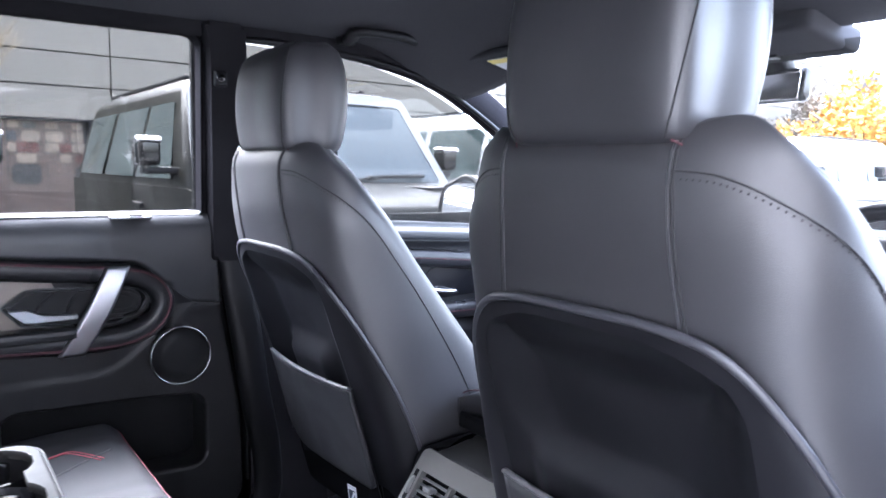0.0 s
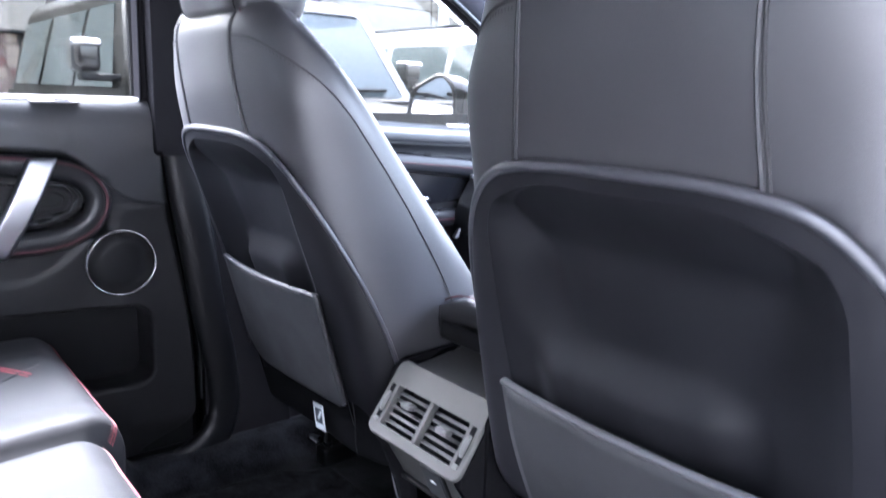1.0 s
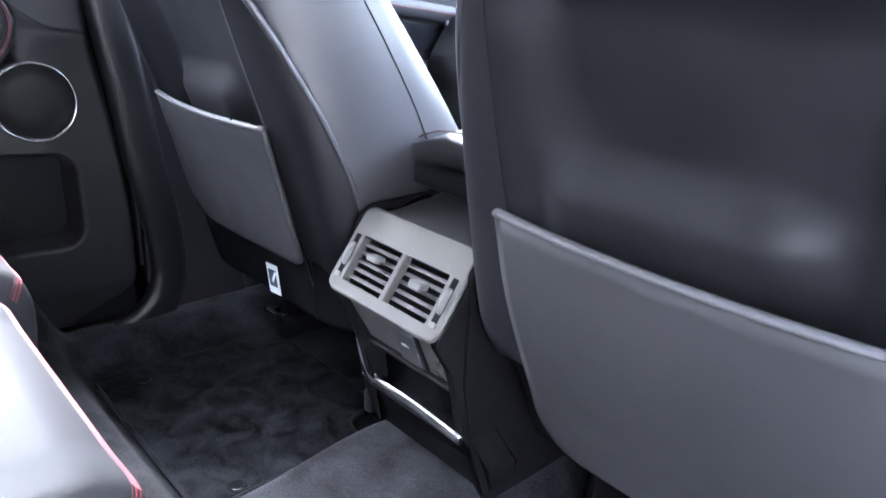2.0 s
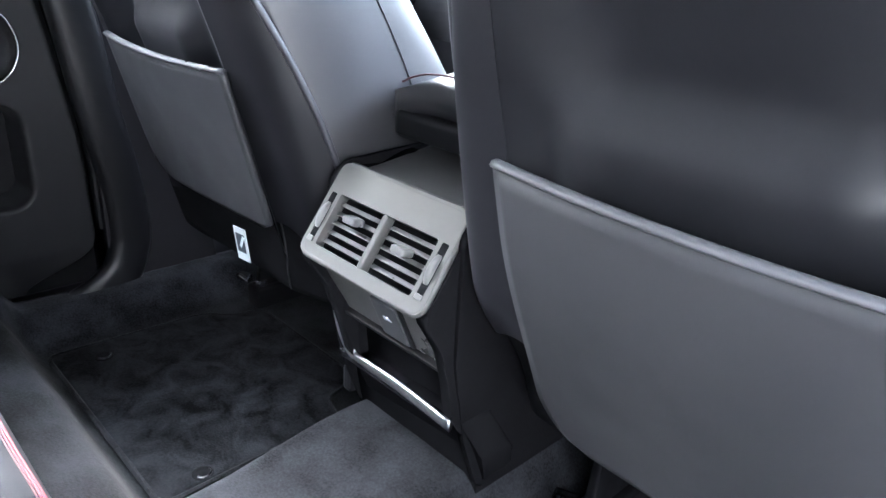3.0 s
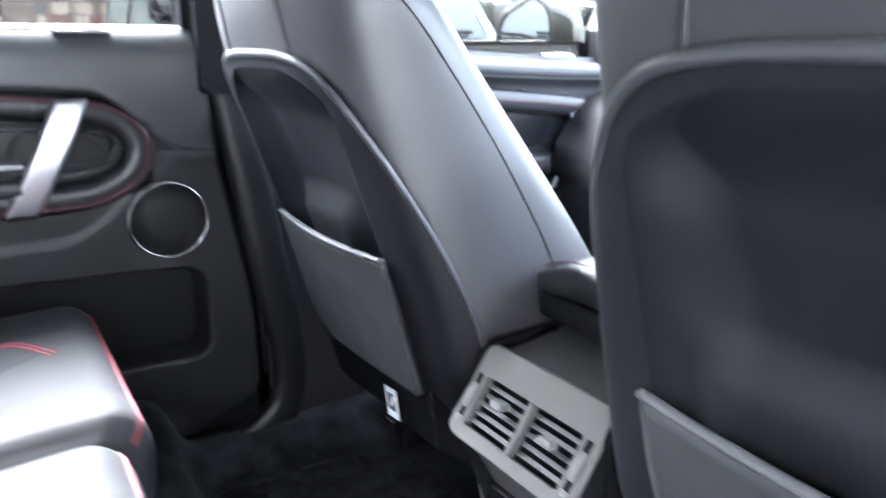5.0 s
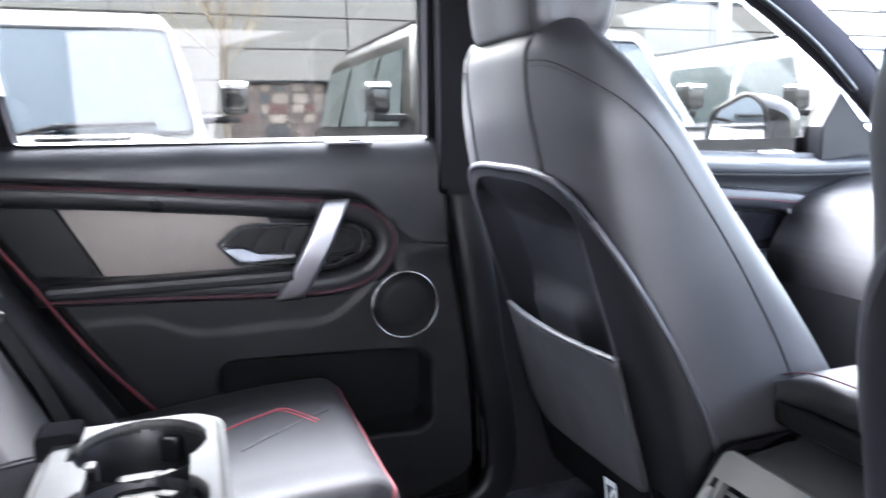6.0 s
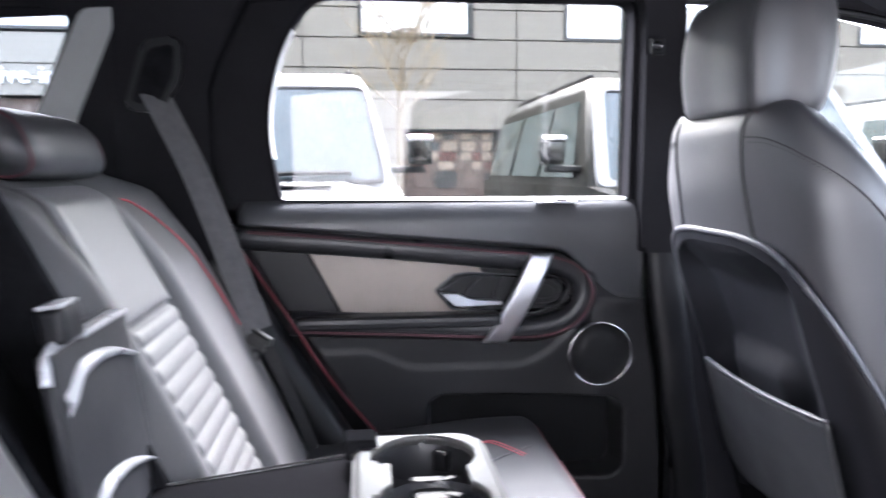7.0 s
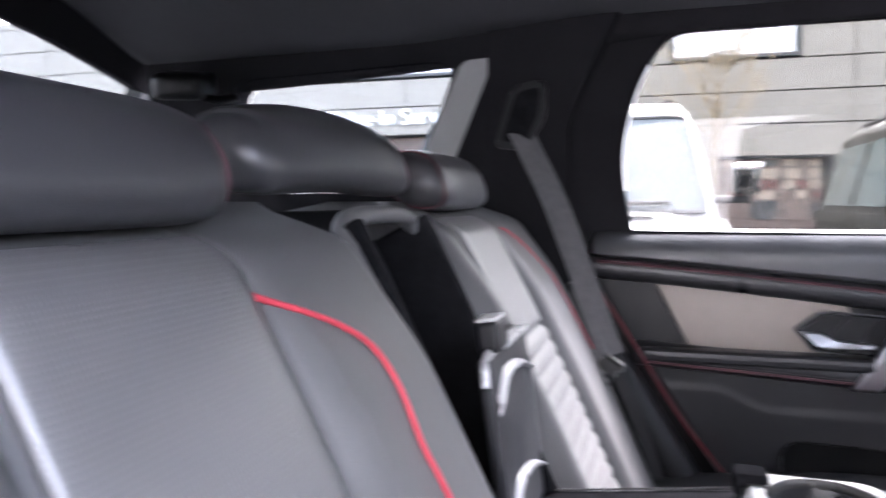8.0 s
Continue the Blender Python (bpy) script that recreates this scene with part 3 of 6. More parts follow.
# ---- nearside rear door ----
def rear_door():
    d = thing("rear_door", "closed charcoal rear door with leather armrest, satin grip and speaker", "car door", at=(-0.80, 0.5, 0.5))
    win = rounded([(0.178, 1.253), (0.152, 1.40), (0.185, 1.54), (0.245, 1.634), (0.862, 1.638), (0.857, 1.249)], [0.012, 0.10, 0.08, 0.04, 0.03, 0.012], 6)
    # window frame: from the opening out to the door's edge
    edge = rounded([(0.105, 1.215), (0.035, 1.36), (0.08, 1.56), (0.155, 1.668), (0.895, 1.668), (0.893, 1.205)], [0.02, 0.14, 0.10, 0.04, 0.03, 0.012], 6)
    fr = part("window_frame", frame_prism(edge, win, "x", -0.79, -0.735), PILLAR, d, "charcoal window surround", False)
    p = part("pane", prism(win, "x", -0.778, -0.774), GLASS, d, "clear side window", False)
    p.visible_shadow = False
    part("seal", tube([(-0.733, y, z) for y, z in win], 0.0024, 6, True), SEAL, fr)
    # Strip over the dark rear reveal: light from outside put into its pale colour.
    part("lit_reveal_strip", sweep([Vector((-0.754, y + 0.002, z)) for y, z in win[:20] if z > 1.30], oval(0.0025, 0.0185, 10, 0.5), (1, 0, 0)), GREY_REVEAL, fr)

    # the ledge under the window and the main panel, one skin with its bulges
    def groove(y):
        return 1.210 - 0.085 * (y - 0.1) - 0.085 * smooth01(0.70, 0.84, y)

    def panel_x(y, z):
        x = -0.752
        x += 0.042 * math.sqrt(1 - (1 - min(1.0, max(0.0, (1.258 - z) / 0.060))) ** 2)  # rounded shoulder of the ledge
        x -= 0.036 * smooth01(groove(y) + 0.004, groove(y) - 0.014, z) * smooth01(0.80, 0.74, y) + 0.030 * smooth01(1.17, 1.0, z) * smooth01(0.74, 0.80, y)
        inside = smooth01(1.185, 1.17, z + 0.105 * (y - 0.1)) * smooth01(0.99, 1.005, z) * smooth01(0.79, 0.77, y)
        x -= 0.022 * inside
        c = 0.958 - 0.036 * smooth01(0.33, 0.44, y) + 0.13 * smooth01(0.62, 0.84, y) ** 1.3
        x += 0.003 * smooth01(c + 0.010, c - 0.012, z)                # moulded line below the armrest
        x += 0.003 * smooth01(1.058, 1.05, z) * smooth01(0.79, 0.81, y)
        # map pocket with rounded corners and a deep dark top
        top = 0.862 - 0.012 * smooth01(0.46, 0.86, y)
        cy, cz, hy, hz, r = 0.657, (top + 0.682) / 2, 0.200, (top - 0.682) / 2, 0.035
        qy, qz = abs(y - cy) - hy + r, abs(z - cz) - hz + r
        dist = math.hypot(max(qy, 0), max(qz, 0)) + min(max(qy, qz), 0) - r
        x -= (0.075 - 0.004 * math.sin(y * 95)) * smooth01(0.003, -0.014, dist)
        x -= 0.02 * smooth01(0.60, 0.52, z)
        return x

    def pan(u, v, lo=0.52, hi=1.2005):
        z = hi - (hi - lo) * (1 - v) ** 1.6 if hi > 1.25 else lo + (hi - lo) * v
        # rear edge follows the wheel arch, front edge the pillar
        y0 = 0.098 if z > 1.16 else 0.098 + (1.16 - z) * 0.66
        y1 = 0.893 + 0.055 * smooth01(1.2, 0.7, z) - 0.12 * smooth01(0.62, 0.52, z) ** 2
        y = y0 + (y1 - y0) * u
        e = min(u, 1 - u)
        return (panel_x(y, z) - 0.02 * smooth01(0.02, 0.0, e), y, z)

    body = part("panel", sheet(lambda u, v: pan(u, v, 0.52, groove(0.1 + 0.8 * u) - 0.006), 170, 176, thick=(-0.06, 0, 0)), TRIM_SOFT, d, "charcoal door panel with moulded pocket", True)
    part("ledge", sheet(lambda u, v: pan(u, v, groove(0.1 + 0.8 * u) - 0.006, 1.2575), 120, 40, thick=(-0.05, 0, 0)), LEDGE, d, "soft vinyl window ledge", True)
    part("front_seal", tube([(-0.742, 0.903 + 0.055 * smooth01(1.2, 0.7, z) - 0.12 * smooth01(0.62, 0.52, z) ** 2, z) for z in [1.25 - 0.63 * k / 40 for k in range(41)]], 0.010, 8), BLACK, d, "black rubber edge seal")
    # padded loop: upper roll, nose and lower armrest roll
    loop = spline([(-0.742, y, z) for y, z in ((0.075, 1.187), (0.22, 1.177), (0.40, 1.161), (0.58, 1.143), (0.69, 1.131), (0.745, 1.112), (0.770, 1.074), (0.757, 1.033), (0.718, 1.006), (0.66, 0.995), (0.56, 0.998), (0.40, 1.007), (0.26, 1.014), (0.19, 1.018))], 8)
    n = len(loop)
    roll = bmesh.new()
    sec = oval(0.024, 0.026, 14, 0.8)
    own = sweep(loop, sec, (1, 0, 0))
    rl = part("armrest_roll", own, DOOR_LEATHER, d, "padded black leather armrest roll", True)

    def seam(out, lift):
        """A line along the roll, moved outwards from the loop's middle."""
        pts = []
        for i in range(3, n - 3):
            t = (loop[i + 1] - loop[i - 1]).normalized()
            pts.append(loop[i] + Vector((lift, -t.z * out, t.y * out)))
        return pts

    part("stitching", tube(seam(0.0105, 0.0252), 0.0012, 5), PINK, rl, "dull red seam")
    part("stitching", tube(seam(0.0135, 0.0240), 0.0009, 5), PINK, rl, "dull red seam")
    part("stitching", tube(seam(0.0060, 0.0260), 0.0008, 5), STITCH_DARK, rl)
    part("armrest_top", rbox(-0.752, -0.700, 0.20, 0.60, 1.008, 1.034, 0.012, 3), DOOR_LEATHER, d, "leather armrest top")
    # inside the loop
    part("insert", prism([(0.225, 1.156), (0.56, 1.122), (0.60, 1.03), (0.292, 1.028)], "x", -0.768, -0.755, 0.002), INSERT, d, "oyster coloured metallic insert")
    part("blank_panel", prism([(0.110, 1.165), (0.221, 1.156), (0.288, 1.028), (0.190, 1.028)], "x", -0.768, -0.7545, 0.002), TRIM, d)
    hexa = rounded([(0.471, 1.076), (0.510, 1.107), (0.537, 1.110), (0.631, 1.104), (0.728, 1.099), (0.742, 1.080), (0.722, 1.045), (0.676, 1.027), (0.591, 1.028), (0.503, 1.038)], 0.006, 3)
    bz = part("handle_bezel", prism(hexa, "x", -0.765, -0.7445, 0.002), PIANO, d, "gloss black handle surround")
    inner = [(0.61 + (y - 0.61) * 0.90, 1.071 + (z - 1.071) * 0.84) for y, z in hexa]
    part("handle_recess", prism(inner, "x", -0.7445, -0.7435, 0.0005), BLACK, bz)
    for y0, y1 in ((0.528, 0.562), (0.585, 0.609)):
        part("rib", tube(spline([(-0.742, y0, 1.060), (-0.741, (y0 + y1) / 2 - 0.004, 1.083), (-0.742, y1, 1.101)], 5), 0.0022, 6), TRIM_SOFT, bz, "", True)
    part("rim", tube([(-0.7443, y, z) for y, z in hexa], 0.0016, 6, True), SATIN_PAD, bz, "", True)
    blade = prism(rounded([(0.481, 1.073), (0.513, 1.072), (0.540, 1.059), (0.603, 1.055), (0.603, 1.046), (0.544, 1.047), (0.526, 1.044), (0.507, 1.049)], 0.003, 3), "x", -0.738, -0.722, 0.003, 3)
    for v in blade.verts:
        v.co.x += 0.010 * smooth01(0.53, 0.49, v.co.y) * (v.co.x > -0.73) - 0.006 * smooth01(0.56, 0.60, v.co.y)
    part("release_lever", blade, ALU, d, "chrome door release")
    part("trim_line", sweep(spline([(-0.7455, 0.293, 1.026), (-0.7455, 0.45, 1.024), (-0.7455, 0.60, 1.026)], 4), oval(0.0012, 0.002, 6), (1, 0, 0)), CHROME, bz)
    # slanting grip bar
    def grip(u, v):
        bow = 1 - (2 * v - 1) ** 2
        e = min(u, 1 - u)
        y = 0.5865 + 0.091 * v + 0.004 * bow + (2 * u - 1) * 0.0245
        return (-0.711 + 0.013 * bow - 0.006 * smooth01(0.10, 0.0, e), y, 0.974 + 0.175 * v)

    part("grip_bar", sheet(grip, 24, 28, thick=(-0.009, 0, 0)), ALU, d, "satin aluminium pull handle", True)
    for v in (0.04, 0.96):
        gx, gy, gz = grip(0.5, v)
        part("grip_foot", rbox(-0.748, gx - 0.006, gy - 0.014, gy + 0.014, gz - 0.006, gz + 0.006, 0.003), BLACK, d)
    # stepped hollow behind the bar, inside the roll's nose
    for k, (hw, hh) in enumerate(((0.052, 0.031), (0.038, 0.022), (0.024, 0.013))):
        nose = rounded([(0.690 - hw, 1.070 - hh), (0.690 - hw, 1.070 + hh + 0.004), (0.690 + hw * 0.5, 1.070 + hh), (0.690 + hw, 1.070 + 0.3 * hh), (0.690 + hw * 0.8, 1.070 - 0.7 * hh), (0.690 + hw * 0.3, 1.070 - hh)], 0.014, 4)
        part("nose_step", tube([(-0.7425 - 0.0012 * k, y, z) for y, z in nose], 0.0024, 6, True), TRIM_SOFT, bz, "", True)
    # speaker
    sp = part("speaker_ring", ring_x(-0.734, 0.803, 0.943, 0.0610, 0.067, 0.012), CHROME, d, "satin metal speaker ring", True)
    part("speaker_mesh", lathe([(0.001, 0.007), (0.03, 0.0065), (0.0612, 0.003), (0.0612, -0.012)], (-0.732, 0.803, 0.943), 36, "x"), MESH, sp, "black speaker mesh", True)
    # window switch on the ledge
    sw = part("switch_plate", box_at(pose(-0.724, 0.706, 1.2495, 0, 8, 0), 0.024, 0.080, 0.005, 0.002), SILVER, d, "silver window switch plate")
    part("switch", box_at(pose(-0.7225, 0.716, 1.2525, 0, 8, 0), 0.014, 0.026, 0.006, 0.002), BLACK, sw)
    return d


rear_door()


# ---- nearside front door ----
def front_door():
    d = thing("front_door", "closed charcoal front door with silver grip and glazed window", "car door", at=(-0.80, 1.5, 0.5))
    win = rounded([(0.955, 1.225), (0.955, 1.634), (1.21, 1.630), (1.33, 1.612), (1.468, 1.578), (1.584, 1.526), (1.72, 1.445), (1.86, 1.34), (1.86, 1.188)], 0.015, 3)
    p = part("pane", prism(win, "x", -0.778, -0.774), GLASS, d, "clear side window", False)
    p.visible_shadow = False

    def pan(u, v):
        y, z = 0.955 + 1.05 * u, 0.50 + (1.225 - 0.50) * v
        z -= 0.026 * v * smooth01(0.2, 0.85, u)
        x = -0.752 + 0.034 * smooth01(0.99, 0.965, v) - 0.03 * smooth01(0.95, 0.90, v) + 0.02 * smooth01(0.62, 0.58, v)
        x -= 0.03 * min(smooth01(0.30, 0.33, v), smooth01(0.52, 0.49, v)) * smooth01(0.1, 0.2, u)
        return (x, y, z)

    part("panel", sheet(lambda u, v: pan(u, 0.935 * v), 60, 84, thick=(-0.06, 0, 0)), TRIM_SOFT, d, "charcoal door panel", True)
    part("ledge", sheet(lambda u, v: pan(u, 0.935 + 0.065 * v), 60, 12, thick=(-0.05, 0, 0)), LEDGE, d, "soft vinyl window ledge", True)
    loop = spline([(-0.742, y, z) for y, z in ((0.98, 1.155), (1.25, 1.135), (1.5, 1.115), (1.72, 1.092), (1.80, 1.07), (1.825, 1.03), (1.81, 0.99), (1.75, 0.965), (1.55, 0.965), (1.25, 0.975), (1.0, 0.98))], 8)
    rl = part("armrest_roll", sweep(loop, oval(0.024, 0.026, 12, 0.8), (1, 0, 0)), DOOR_LEATHER, d, "padded black leather armrest roll", True)
    part("stitching", tube([q + Vector((0.0262, 0, 0)) for q in loop[2:-2]], 0.0011, 5), PINK, rl)
    part("insert", prism([(1.0, 1.13), (1.45, 1.098), (1.46, 1.0), (1.0, 1.0)], "x", -0.765, -0.748, 0.002), PIANO, d)
    hexa = rounded([(1.44, 1.045), (1.49, 1.09), (1.74, 1.06), (1.75, 1.01), (1.5, 1.0)], 0.01, 3)
    bz = part("handle_bezel", prism(hexa, "x", -0.765, -0.744, 0.002), PIANO, d)
    part("release_lever", sweep(spline([(-0.735, 1.45, 1.045), (-0.722, 1.48, 1.03), (-0.722, 1.56, 1.02)], 5), oval(0.006, 0.007, 8), (1, 0, 0)), CHROME, bz, "chrome door release", True)
    g = bmesh.new()
    rows = []
    for (y, z), x in [((1.735, 1.09), -0.735), ((1.725, 1.06), -0.705), ((1.70, 1.00), -0.69), ((1.672, 0.945), -0.69), ((1.66, 0.915), -0.70)]:
        w = 0.028
        rows.append([g.verts.new(q) for q in ((x, y - w, z), (x + 0.004, y - w + 0.003, z), (x + 0.004, y + w - 0.003, z), (x, y + w, z), (x - 0.014, y + w - 0.004, z), (x - 0.014, y - w + 0.004, z))])
    for a, b in zip(rows, rows[1:]):
        for i in range(6):
            g.faces.new((a[i], a[(i + 1) % 6], b[(i + 1) % 6], b[i]))
    g.faces.new(rows[0])
    g.faces.new(rows[-1])
    part("grip_bar", g, ALU, d, "satin aluminium pull handle", False)
    sw = part("switch_plate", box_at(pose(-0.724, 1.66, 1.206, 0, 8, 0), 0.024, 0.075, 0.005, 0.002), SILVER, d, "silver switch plate")
    part("switch", box_at(pose(-0.7225, 1.66, 1.209, 0, 8, 0), 0.012, 0.022, 0.006, 0.002), BLACK, sw)
    part("sail_panel", prism([(1.80, 1.18), (1.80, 1.26), (1.845, 1.34), (1.99, 1.20)], "x", -0.79, -0.735, 0.004), BLACK, d)
    return d


front_door()


def door_mirror():
    d = thing("door_mirror", "black door mirror with a bright glass outside the window", "mirror", at=(-0.80, 1.86, 1.16))
    out = rounded([(-0.835, 1.175), (-0.84, 1.305), (-0.90, 1.345), (-1.03, 1.30), (-1.055, 1.22), (-1.03, 1.165), (-0.92, 1.155)], 0.03, 5)
    bm = bmesh.new()
    rings = []
    for y, k in ((1.735, 1.0), (1.745, 1.03), (1.80, 1.0), (1.85, 0.86), (1.885, 0.55)):
        rings.append([bm.verts.new((-0.94 + (x + 0.94) * k, y, 1.245 + (z - 1.245) * k)) for x, z in out])
    n = len(out)
    for a, b in zip(rings, rings[1:]):
        for i in range(n):
            bm.faces.new((a[i], a[(i + 1) % n], b[(i + 1) % n], b[i]))
    bm.faces.new(rings[-1])
    h = part("housing", bm, PIANO, d, "gloss black mirror housing", True)
    glass = [(-0.94 + (x + 0.94) * 0.93, 1.245 + (z - 1.245) * 0.92) for x, z in out]
    g = prism(glass, "y", 1.737, 1.742)
    part("mirror_glass", g, MIRROR, d, "bright mirror glass", False)
    part("rim", tube([(x, 1.735, z) for x, z in out], 0.006, 6, True), BLACK, h)
    part("arm", rbox(-0.86, -0.77, 1.79, 1.87, 1.165, 1.20, 0.012, 3), BLACK, d)
    return d


door_mirror()

# belt anchor on the middle pillar
an = thing("belt_anchor", "black seat belt height anchor on the middle pillar", "seat belt", at=(-0.69, 0.885, 1.54))
part("slider", rbox(-0.694, -0.676, 0.872, 0.898, 1.525, 1.556, 0.005, 3), BLACK, an)
part("bolt", lathe([(0.001, 0.012), (0.007, 0.011), (0.009, 0.0), (0.009, -0.004)], (-0.678, 0.883, 1.541), 14, "x"), PIANO, an, "", True)

# grab handle over the front door
gh = thing("grab_handle", "charcoal folding grab handle below the headliner", "grab handle", at=(-0.66, 1.27, 1.67))
part("grip", sweep(spline([(-0.692, 1.188, 1.652), (-0.650, 1.182, 1.655), (-0.608, 1.170, 1.660), (-0.592, 1.200, 1.662), (-0.588, 1.240, 1.662), (-0.592, 1.300, 1.661), (-0.612, 1.336, 1.658), (-0.650, 1.370, 1.655), (-0.690, 1.388, 1.652)], 6), oval(0.015, 0.010, 12, 0.8), (0, 0, 1)), TRIM, gh, "", True)
part("mount", rbox(-0.705, -0.672, 1.168, 1.208, 1.645, 1.672, 0.006), TRIM, gh)
part("mount", rbox(-0.705, -0.672, 1.366, 1.406, 1.640, 1.668, 0.006), TRIM, gh)


def sun_visor(cx, lab):
    v = thing("sun_visor", "dark grey sun visor folded against the headliner", "sun visor", "sun visors", at=(cx, 1.50, 1.63))
    slope = pose(cx, 1.53, 1.606, -14, 0, 0) if lab else pose(cx, 1.50, 1.628, -10, 0, 0)
    part("flap", box_at(slope, 0.42, 0.19, 0.020, 0.008, 3), HEADLINER, v)
    part("pivot", tube([slope @ Vector((-0.19, 0.085, 0.0)), slope @ Vector((-0.235, 0.085, 0.004))], 0.008, 8), BLACK, v, "black visor pivot", True)
    part("clip", box_at(slope @ pose(0.19, 0.085, 0.006), 0.024, 0.022, 0.018, 0.004), BLACK, v)
    if lab:
        lb = part("label", box_at(slope @ pose(-0.07, -0.035, -0.0108), 0.16, 0.085, 0.0012, 0.0004), WHITE_LABEL, v, "white safety label with a yellow heading")
        part("label_heading", box_at(slope @ pose(-0.07, -0.066, -0.0116), 0.16, 0.022, 0.001, 0.0), YELLOW, lb)
        for k, (a, b, w) in enumerate(((-0.03, -0.03, 0.05), (-0.03, -0.012, 0.06), (0.05, -0.03, 0.04), (0.05, -0.014, 0.035))):
            part("print_bar", box_at(slope @ pose(-0.07 + a, b, -0.0116), w, 0.004, 0.0008, 0.0), INK, lb)
    return v


sun_visor(-0.335, True)
sun_visor(0.36, False)

rv = thing("rear_view_mirror", "black interior mirror hanging below the windscreen header", "mirror", at=(0.03, 1.76, 1.57))
part("housing", box_at(pose(0.012, 1.765, 1.534, -8, 0, -12), 0.25, 0.035, 0.068, 0.016, 4), PIANO, rv, "", True)
part("mirror_glass", box_at(pose(0.015, 1.7465, 1.531, -8, 0, -12), 0.225, 0.003, 0.052, 0.001, 2), MIRROR, rv)
part("stem", sweep(spline([(0.03, 1.78, 1.54), (0.03, 1.80, 1.575), (0.03, 1.79, 1.61)], 4), oval(0.014, 0.014, 8)), BLACK, rv, "", True)
part("sensor_cover", box_at(pose(0.03, 1.74, 1.595, -35, 0, 0), 0.11, 0.16, 0.05, 0.02, 3), BLACK, rv, "", True)
oc = thing("overhead_console", "charcoal overhead console at the windscreen header", "console", at=(0.05, 1.58, 1.62))
part("body", box_at(pose(0.06, 1.58, 1.600, -8, 0, 0), 0.40, 0.18, 0.045, 0.016, 4), HEADLINER, oc, "", True)
part("lamp_lens", box_at(pose(0.06, 1.56, 1.5775, -8, 0, 0), 0.12, 0.05, 0.004, 0.0015), VENT_GREY, oc, "grey map lamp lens")
part("switch_strip", box_at(pose(0.06, 1.615, 1.571, -8, 0, 0), 0.16, 0.018, 0.006, 0.002), BLACK, oc)

# steering wheel
sw = thing("steering_wheel", "black leather steering wheel behind the driver's seat back", "steering wheel", at=(0.38, 1.5, 1.13))
tilt = pose(0.38, 1.52, 1.14, 65, 0, 0)
rim = [tilt @ Vector((0.185 * math.cos(a), 0.185 * math.sin(a), 0)) for a in (2 * math.pi * i / 48 for i in range(48))]
part("rim", tube(rim, 0.016, 12, True), LEATHER, sw, "", True)
part("hub", box_at(tilt @ pose(0, 0, 0.0), 0.15, 0.11, 0.05, 0.03, 4), PIANO, sw, "", True)
for a in (0, 180, 270):
    part("spoke", box_at(tilt @ pose(0, 0, 0, 0, 0, a) @ pose(0.125, 0, 0), 0.11, 0.035, 0.018, 0.006), SILVER if a != 270 else PIANO, sw)


# ---- offside rear door, standing open ----
def open_door():
    d = thing("rear_door_open", "charcoal offside rear door swung wide open", "car door", at=(0.86, 0.98, 0.5))
    m = pose(0.86, 0.98, 0, 0, 0, 62)
    pn = part("panel", prism(rounded([(-0.95, 0.62), (-0.93, 1.22), (0.0, 1.20), (0.0, 0.42), (-0.62, 0.42)], 0.05), "x", -0.05, 0.06, 0.012, 3), TRIM, d, "charcoal inner panel")
    sk = part("outer_skin", prism(rounded([(-0.95, 0.62), (-0.93, 1.20), (0.0, 1.19), (0.0, 0.42), (-0.62, 0.42)], 0.05), "x", 0.062, 0.08, 0.006, 2), WHITE_PAINT, d, "white painted outer skin")
    fr = part("window_frame", frame_prism(rounded([(-0.93, 1.19), (-0.80, 1.66), (0.0, 1.68), (0.0, 1.19)], 0.03, 4), rounded([(-0.87, 1.23), (-0.76, 1.61), (-0.05, 1.63), (-0.05, 1.23)], 0.03, 4), "x", 0.0, 0.05), BLACK, d, "", False)
    gl = part("pane", prism(rounded([(-0.88, 1.22), (-0.77, 1.62), (-0.04, 1.64), (-0.04, 1.22)], 0.03, 4), "x", 0.022, 0.026), GLASS, d, "", False)
    gl.visible_shadow = False
    for ob in (pn, sk, fr, gl):
        ob.data.transform(m)


open_door()


